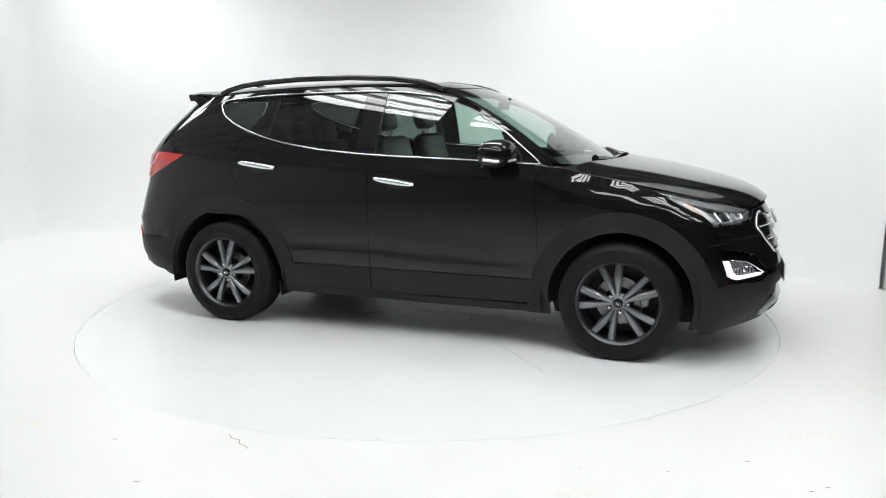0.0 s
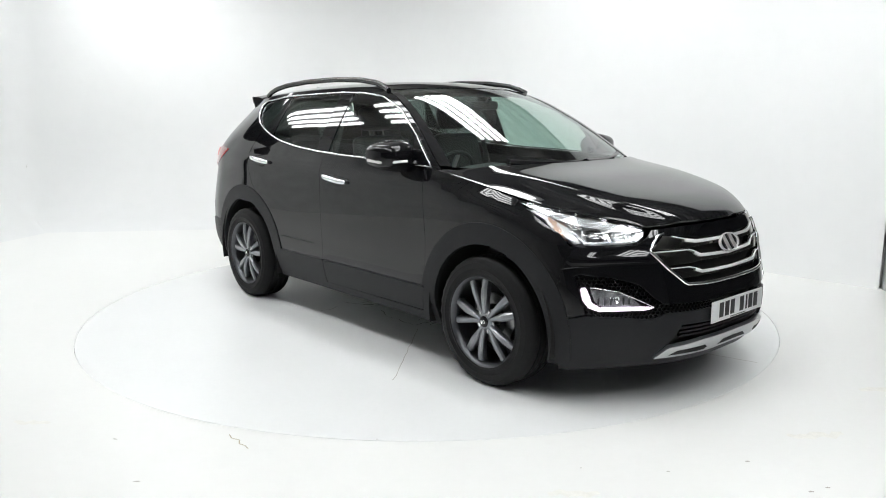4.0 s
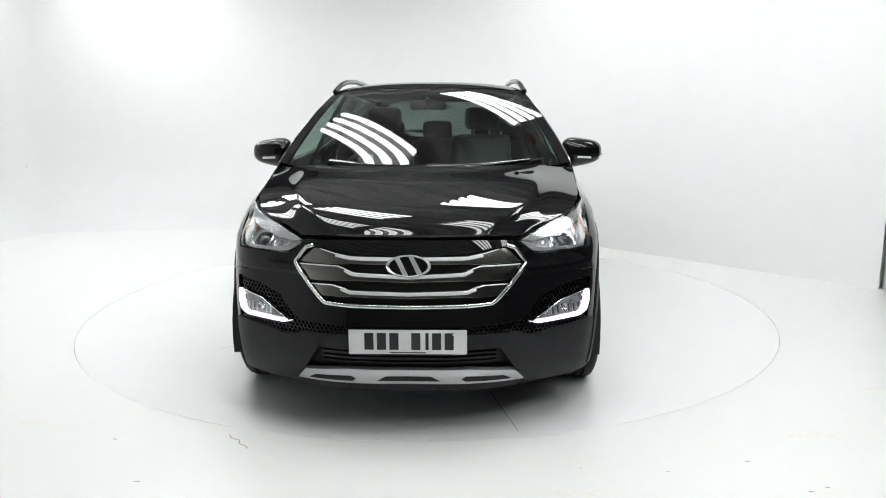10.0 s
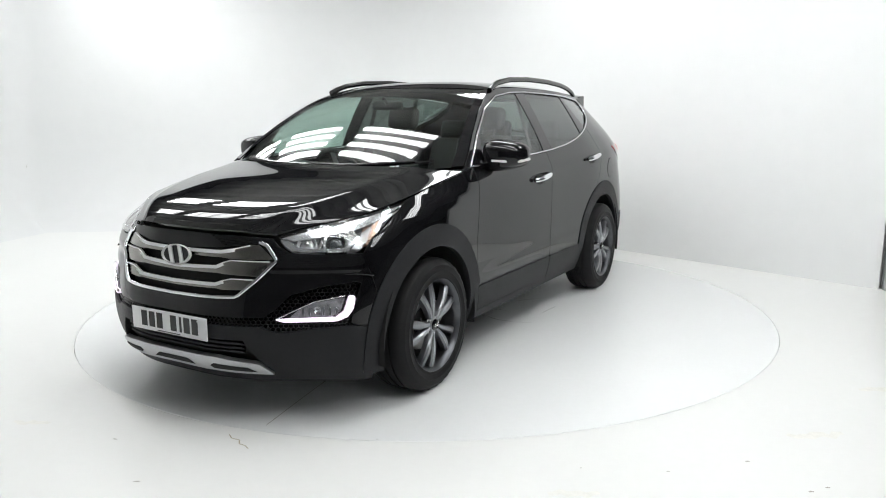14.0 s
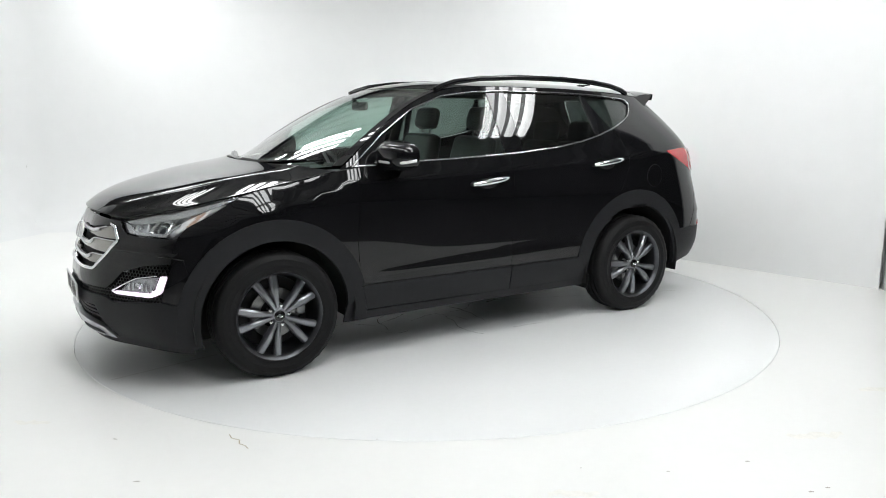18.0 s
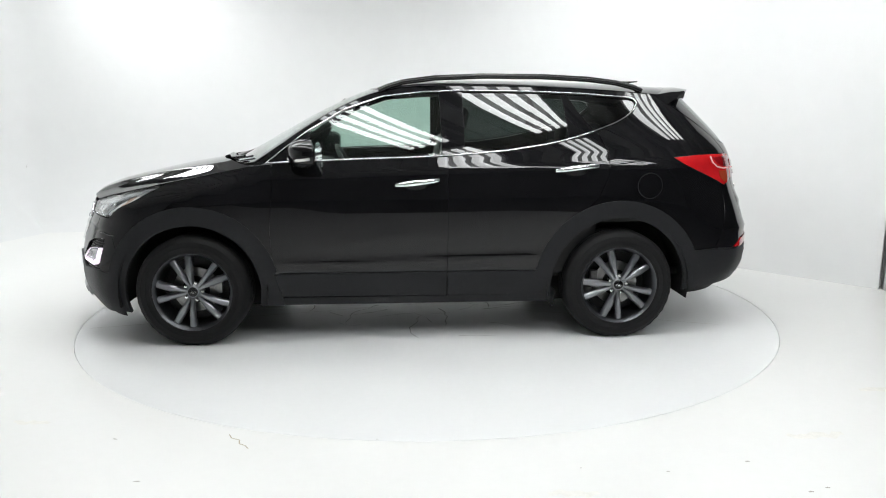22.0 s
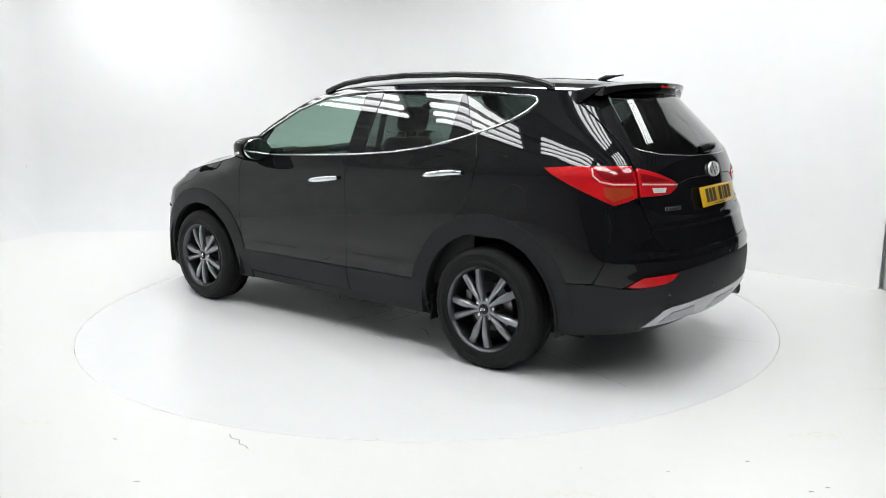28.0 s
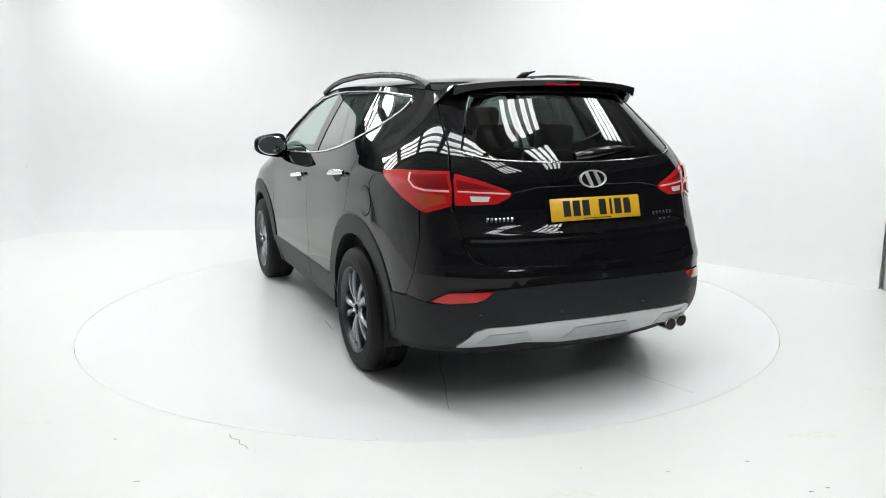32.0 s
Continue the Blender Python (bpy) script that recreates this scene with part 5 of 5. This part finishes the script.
part("aerial", sweep([(-1.56, 0, 1.632), (-1.60, 0, 1.652), (-1.66, 0, 1.660), (-1.71, 0, 1.664)], [0.03, 0.022, 0.009, 0.006], 10, flat=0.7), BLACKTRIM, car, "small black roof aerial")

# door handles
for sgn in (1, -1):
    for (x0, z0), (x1, z1) in (((0.075, 1.003), (-0.190, 1.033)), ((-0.925, 1.084), (-1.190, 1.110))):
        n = 9
        P, R = [], []
        for k in range(n):
            t = k / (n - 1)
            x, z = x0 + (x1 - x0) * t, z0 + (z1 - z0) * t
            u = u_at("s", x, z)
            out_ = 0.012 + 0.026 * math.sin(math.pi * min(1, max(0, t))) ** 0.5
            p_ = belt(u, z) + belt_n(u, z) * out_
            P.append(p_ * (1, sgn, 1))
            R.append(0.019 - 0.007 * abs(2 * t - 1) ** 3)
        hd = part("door_handle", sweep(P, R, 10, flat=1.0), CHROME, car, "chrome door handle")
        # the shaded hollow behind the handle is a flat dark oval on the door
        xm, zm = (x0 * 0.55 + x1 * 0.45), (z0 * 0.55 + z1 * 0.45) - 0.012
        cup = [(xm + 0.075 * math.cos(a), zm + 0.034 * math.sin(a)) for a in [k * math.tau / 16 for k in range(16)]]
        s = sheet(outline(cup), lift=0.0012, depth=0.001, step=0.03)
        panel("handle_cup_shade", s if sgn > 0 else flip_y(s), DARK, hd, "flat dark patch for the shaded recess behind the handle")

# fuel flap, left side only
ring = [(-1.53 + 0.082 * math.cos(k * math.tau / 28), 0.985 + 0.082 * math.sin(k * math.tau / 28)) for k in range(28)]
ring_in = [(-1.53 + 0.078 * math.cos(k * math.tau / 28), 0.985 + 0.078 * math.sin(k * math.tau / 28)) for k in range(28)]
panel("fuel_flap", sheet(outline(ring_in), lift=0.003, depth=0.003, step=0.03), PAINT, car, "round gloss black fuel flap")
panel("fuel_flap_gap", sheet(outline(ring), holes=[outline(ring_in)], lift=0.0012, depth=0.001, step=0.03), DARK, car, "dark gap round the fuel flap")

# door mirrors
def mirrors():
    for sgn in (1, -1):
        bm = bmesh.new()
        bmesh.ops.create_uvsphere(bm, u_segments=28, v_segments=18, radius=1)
        for v in bm.verts:
            x, y, z = v.co
            f = lambda c, e: math.copysign(abs(c) ** e, c)
            x, y, z = f(x, 0.75), 1.06 * f(y, 0.62), 1.06 * f(z, 0.62)
            x = x * (0.135 if x > 0 else 0.018)
            y = y * 0.122
            z = z * (0.082 - 0.018 * y / 0.122)
            x -= 0.05 * (y / 0.122 + 1) * 0.5
            v.co = Vector((0.615 + x, (0.985 + y) * 1.0, 1.198 + z + 0.004 * y / 0.122))
            v.co.y *= sgn
        m = part("door_mirror", bm, PAINT, car, "gloss black door mirror")
        part("mirror_foot", sweep([(0.72, 0.845 * sgn, 1.158), (0.68, 0.90 * sgn, 1.154), (0.63, 0.95 * sgn, 1.156)], [0.026, 0.022, 0.024], 10, flat=0.6), BLACKTRIM, m, "black mirror foot")
        g = lathe([(0.0, 0.0), (0.92, 0.0), (1.0, -0.03)], 28)
        bmesh.ops.scale(g, vec=(0.108, 0.1, 0.074), verts=g.verts)
        gl = part("mirror_glass", g, MIRROR, m, "greenish mirror glass", smooth=0)
        gl.matrix_basis = Matrix.Translation((0.540, 0.985 * sgn, 1.20)) @ Matrix(((0.1 * sgn, -1, 0), (1, 0.1, 0), (0, 0, 1))).to_4x4() @ Matrix.Diagonal((1, 1, 1, 1))
        part("indicator", sweep([(0.730, 0.945 * sgn, 1.172), (0.708, 1.02 * sgn, 1.169), (0.655, 1.090 * sgn, 1.170), (0.580, 1.116 * sgn, 1.178)], [0.007, 0.010, 0.011, 0.009], 8), CLEARWHITE, m, "clear mirror indicator")


mirrors()


# ---- wheels ----
def tyre_bm():
    prof = [(0.242, -0.112), (0.250, -0.119), (0.256, -0.119), (0.260, -0.117), (0.284, -0.121), (0.287, -0.1225), (0.290, -0.121), (0.318, -0.117), (0.321, -0.114), (0.340, -0.106), (0.349, -0.094), (0.3545, -0.075)]
    pr = prof[:]
    pr += [(0.355, -0.050), (0.346, -0.048), (0.346, -0.041), (0.355, -0.039), (0.355, -0.009), (0.346, -0.007), (0.346, 0.007), (0.355, 0.009), (0.355, 0.039), (0.346, 0.041), (0.346, 0.048), (0.355, 0.050)]
    pr += [(r, -y) for r, y in prof[::-1]]
    bm = lathe(pr, 72)
    # sipes: every other shoulder step pulled in a little
    for v in bm.verts:
        r = math.hypot(v.co.x, v.co.z)
        if 0.335 < r < 0.353 and abs(v.co.y) > 0.09:
            a = math.atan2(v.co.z, v.co.x)
            if int(round(a / math.tau * 72)) % 2:
                k = (r - 0.005) / r
                v.co.x *= k
                v.co.z *= k
        v.co.z = max(v.co.z, -0.3465)
    return bm


def spoke_bm(a0, a1):
    """One spoke of a V pair: from the hub at angle a0 to the rim at a1, dished."""
    bm = bmesh.new()
    secs = []
    for k in range(7):
        t = k / 6
        r = 0.040 + (0.232 - 0.040) * t
        a = a0 + (a1 - a0) * t ** 0.8
        w = 0.0122 + 0.0095 * t ** 1.1 + (0.0055 * math.exp(-((t - 0.55) / 0.17) ** 2) if a1 > a0 else 0.0)
        y = 0.094 - 0.004 * t + 0.012 * math.sin(math.pi * t)
        c, s = math.cos(a), math.sin(a)
        sx, sz = -s, c
        ring = []
        for o, d in ((-1.12, -0.036), (-1.0, -0.008), (-0.55, 0.001), (0.55, 0.001), (1.0, -0.008), (1.12, -0.036)):
            ring.append(bm.verts.new((r * c + sx * w * o, y + d, r * s + sz * w * o)))
        secs.append(ring)
    for A, B in zip(secs, secs[1:]):
        for i in range(6):
            bm.faces.new((A[i], A[(i + 1) % 6], B[(i + 1) % 6], B[i]))
    bm.faces.new(secs[0])
    bm.faces.new(secs[-1])
    return bm


def wheel(x, sgn, phase):
    root = new("wheel")
    root.parent = car
    root["label"] = "gunmetal twin-spoke alloy wheel with black tyre"
    part("tyre", tyre_bm(), RUBBER, root, "black rubber tyre", smooth=30)
    part("rim", lathe([(0.226, 0.080), (0.231, 0.098), (0.240, 0.112), (0.246, 0.117), (0.249, 0.112), (0.245, 0.104), (0.238, 0.088)], 64), BARREL, root, "gunmetal wheel rim")
    part("barrel", lathe([(0.205, -0.03), (0.218, 0.03), (0.227, 0.084)], 48), BARREL, root, "dark wheel well")
    part("wheel_back", lathe([(0.0, -0.03), (0.207, -0.03)], 48), RIMDARK, root, "dark back of the wheel")
    part("inner_rim", lathe([(0.20, -0.035), (0.215, -0.105), (0.238, -0.108)], 48), RIMDARK, root, "dark inner rim")
    for k in range(5):
        c = radians(phase + 72 * k)
        for d in (-1, 1):
            part("spoke", spoke_bm(c + d * radians(10), c + d * radians(13.4)), GUNMETAL, root, smooth=30)
        nut = lathe([(0.0, 0.106), (0.010, 0.104), (0.0125, 0.06)], 6)
        a = c + radians(36)
        bmesh.ops.translate(nut, vec=(0.057 * math.cos(a), -0.018, 0.057 * math.sin(a)), verts=nut.verts)
        part("wheel_nut", nut, CHROME, root, "steel wheel nut")
    part("hub", lathe([(0.0, 0.098), (0.036, 0.097), (0.046, 0.088), (0.050, 0.06)], 32), GUNMETAL, root, "gunmetal hub")
    part("hub_cap", lathe([(0.0, 0.108), (0.022, 0.107), (0.030, 0.101), (0.031, 0.095)], 24), BLACKTRIM, root, "black hub cap")
    bd = lathe([(0.010, 0.108), (0.012, 0.111), (0.014, 0.108)], 20)
    bmesh.ops.scale(bd, vec=(1.25, 1, 0.85), verts=bd.verts)
    for o in (-0.004, 0.004):
        box_bm((0.004, 0.003, 0.015), (o, 0.109, 0), 0.0005, rot=Euler((0, radians(22), 0)).to_matrix(), bm=bd)
    part("hub_badge", bd, CHROME, root, "tiny chrome oval badge")
    part("brake_disc", lathe([(0.085, 0.018), (0.142, 0.018), (0.144, 0.008), (0.085, 0.008)], 48), STEEL, root, "steel brake disc")
    part("caliper", box_bm((0.05, 0.05, 0.11), (-0.145 if x > 0 else 0.145, 0.02, 0.03), 0.012), STEEL, root, "grey brake caliper")
    root.matrix_basis = Matrix.Translation((x, sgn * 0.832, 0.347)) @ pose(0, 0, 0, 0, 0, 0 if sgn > 0 else 180)
    return root


for x, sgn, ph in ((AF, 1, -1), (AR, 1, 64), (AF, -1, 4), (AR, -1, 18)):
    wheel(x, sgn, ph)
    s = 1 if sgn > 0 else -1
    lin = bmesh.new()
    n = 20
    rows = []
    for k in range(n + 1):
        a = radians(-12 + 204 * k / n)
        rows.append([lin.verts.new((x + 0.462 * math.cos(a), s * y, HUB + 0.462 * math.sin(a))) for y in (0.56, 0.925)])
    for A, B in zip(rows, rows[1:]):
        lin.faces.new((A[0], A[1], B[1], B[0]))
    part("wheel_liner", lin, DARK, car, "black wheel arch liner")
    inner = bmesh.new()
    for dy in (0.0, -0.02):
        inner.faces.new([inner.verts.new((x + 0.470 * math.cos(radians(-22 + 224 * k / 24)), s * (0.56 + dy), HUB + 0.470 * math.sin(radians(-22 + 224 * k / 24)))) for k in range(25)])
    part("wheel_house", inner, DARK, car, "black inner wheel house", smooth=0)

for sgn in (1, -1):
    part("mud_flap", box_bm((0.012, 0.13, 0.10), (-0.935, 0.83 * sgn, 0.255), 0.004, rot=Euler((0, radians(-12), 0)).to_matrix()), RUBBER, car, "small black rubber flap before the rear wheel")
for y in (-0.62, -0.24, 0.24, 0.62):
    s_ = lathe([(0.0, 0.003), (0.009, 0.0028), (0.0105, 0.0)], 14)
    part("parking_sensor", s_, BLACKTRIM, car, "small round black parking sensor").matrix_basis = surf_m("r", abs(y), 0.515, 0.005, 1 if y > 0 else -1)

# ---- underbody and cabin ----
part("underbody", box_bm((4.0, 1.12, 0.14), (-0.05, 0, 0.30), 0.02), DARK, car, "black underbody")
part("underbody", box_bm((1.78, 1.70, 0.10), (-0.02, 0, 0.30), 0.02), DARK, car, "black underbody")
part("engine_bay", box_bm((0.92, 1.12, 0.55), (1.52, 0, 0.62), 0.05), DARK, car, "black engine bay")
part("boot_floor", box_bm((0.9, 1.12, 0.30), (-1.72, 0, 0.60), 0.03), DARK, car, "black boot floor")
for k, y in enumerate((-0.50, -0.60)):
    ex = part("exhaust_tip", sweep([(-2.05, y, 0.335), (-2.20 - 0.02 * k, y, 0.345), (-2.318 + 0.035 * k, y, 0.340)], 0.036, 20), STEELDARK, car, "polished steel exhaust tip")
    hole = lathe([(0.0, 0.0), (0.030, 0.0)], 20)
    bmesh.ops.rotate(hole, cent=(0, 0, 0), matrix=Matrix.Rotation(radians(90), 3, "Z"), verts=hole.verts)
    part("exhaust_bore", hole, DARK, ex, "dark exhaust bore").location = (-2.320 + 0.035 * k, y, 0.340)
door_in = [(0.80, 1.12), (0.80, 0.40), (-1.15, 0.40), (-1.25, 1.10), (-1.03, 1.24), (-0.62, 1.17), (-0.345, 1.150), (0.40, 1.125)]
both("door_lining", outline(door_in), CABIN, car, "dark door lining", lift=-0.10, depth=0)
quarter_in = [(-1.20, 1.29), (-1.25, 0.75), (-1.95, 0.75), (-1.95, 1.2), ("r", 0.60, 1.30), ("r", 0.54, 1.50), (-1.50, 1.55), (-1.52, 1.49), (-1.42, 1.39)]
both("quarter_lining", outline(quarter_in), CABIN, car, "dark luggage side lining", lift=-0.05, depth=0)
across("tailgate_lining", outline([("r", 0, 1.19), ("r", 0.60, 1.20), ("r", 0.72, 1.17), ("r", 0.74, 0.80), ("r", 0, 0.72)]), CABIN, car, "dark tailgate lining", lift=-0.06, depth=0)
both("lamp_backing", outline([("s", -1.64, 1.20), ("s", -1.66, 0.95), ("s", -2.0, 0.93), ("r", 0.62, 0.95), ("r", 0.62, 1.20)]), DARK, car, "black lamp backing", lift=-0.040, depth=0)
panel("headliner", cap_sheet(9.95, 13.9, -0.93, 0.93, nt=12, nq=12, lift=-0.05, depth=0.01), HEADLINER, car, "grey fabric headliner")
part("cabin_floor", box_bm((2.9, 1.46, 0.06), (-0.55, 0, 0.40), 0.01), CABIN, car, "dark carpet floor")
dash = bmesh.new()
prof = [(1.10, 1.105), (0.86, 1.115), (0.66, 1.085), (0.58, 1.02), (0.60, 0.85), (0.66, 0.70), (1.0, 0.65)]
ys = np.linspace(-0.74, 0.74, 13)
rows = [[dash.verts.new((x - 0.06 * (y / 0.74) ** 2, y, z + (0.03 * math.exp(-((y + 0.37) / 0.15) ** 2) if 0.6 < x < 0.9 else 0))) for x, z in prof] for y in ys]
for A, B in zip(rows, rows[1:]):
    for k in range(len(prof) - 1):
        dash.faces.new((A[k], A[k + 1], B[k + 1], B[k]))
part("dashboard", dash, CABIN, car, "dark grey dashboard")
sw = new("steering_wheel")
sw.parent = car
sw["label"] = "black steering wheel"
part("steering_rim", sweep([(0.185 * math.cos(k * math.tau / 32), 0.185 * math.sin(k * math.tau / 32), 0) for k in range(32)], 0.015, 8, closed=True), LEATHER, sw)
part("steering_boss", box_bm((0.17, 0.13, 0.05), (0, 0, -0.01), 0.02), CABIN, sw)
for a in (0, 180, 270):
    part("steering_spoke", box_bm((0.13, 0.035, 0.016), (0.11, 0, -0.005), 0.006, rot=None), SATIN if a == 270 else CABIN, sw).matrix_basis = pose(0, 0, 0, 0, 0, a)
sw.matrix_basis = Matrix.Translation((0.45, -0.37, 1.03)) @ pose(0, 0, 0, 0, -62, 0) @ pose(0, 0, 0, 0, 0, 90)
part("interior_mirror", box_bm((0.03, 0.24, 0.06), (0.40, 0.0, 1.49), 0.02), CABIN, car, "dark interior mirror")
part("mirror_stalk", sweep([(0.45, 0, 1.54), (0.41, 0, 1.50)], 0.012, 8), CABIN, car, "dark mirror stalk")


def seat(x, y, w, label, back_h=0.62, head=1.40):
    root = new("seat")
    root.parent = car
    root["label"] = label
    lean = Euler((0, radians(-14), 0)).to_matrix()
    part("cushion", box_bm((0.52, w, 0.16), (0.0, 0, 0.62), 0.05, seg=3), LEATHER, root)
    part("backrest", box_bm((0.14, w, back_h), (-0.33, 0, 0.98), 0.05, rot=lean, seg=3, taper=0.86), LEATHER, root)
    part("headrest", box_bm((0.10, 0.26, 0.17), (-0.44, 0, head), 0.045, rot=lean, seg=3), LEATHER, root)
    for s in (-0.06, 0.06):
        part("headrest_post", sweep([(-0.41, s, head - 0.16), (-0.43, s, head - 0.06)], 0.007, 8), STEEL, root)
    root.matrix_basis = Matrix.Translation((x, y, 0))


for y in (0.37, -0.37):
    seat(0.08, y, 0.50, "black leather front seat")
for y in (0.42, 0.0, -0.42):
    seat(-0.82, y, 0.41, "black leather rear seat", 0.50, 1.29)
for sgn in (1, -1):
    part("seat_belt", box_bm((0.05, 0.006, 0.62), (-0.34, sgn * 0.70, 1.24), 0.001, rot=Euler((radians(18 * sgn), 0, 0)).to_matrix()), CABIN, car, "dark seat belt")


# ---- what moves ----
def motions():
    ox, oy = CAR_OFFSET
    rows, turn = [], []
    for t, h in enumerate(HEADINGS):
        c, s = math.cos(radians(h)), math.sin(radians(h))
        rows.append((float(t), pose(c * ox - s * oy, s * ox + c * oy, 0.0, 0, 0, h)))
        turn.append((float(t), pose(0, 0, 0, 0, 0, h)))
    walk(car, rows)
    walk(turntable, turn)


motions()
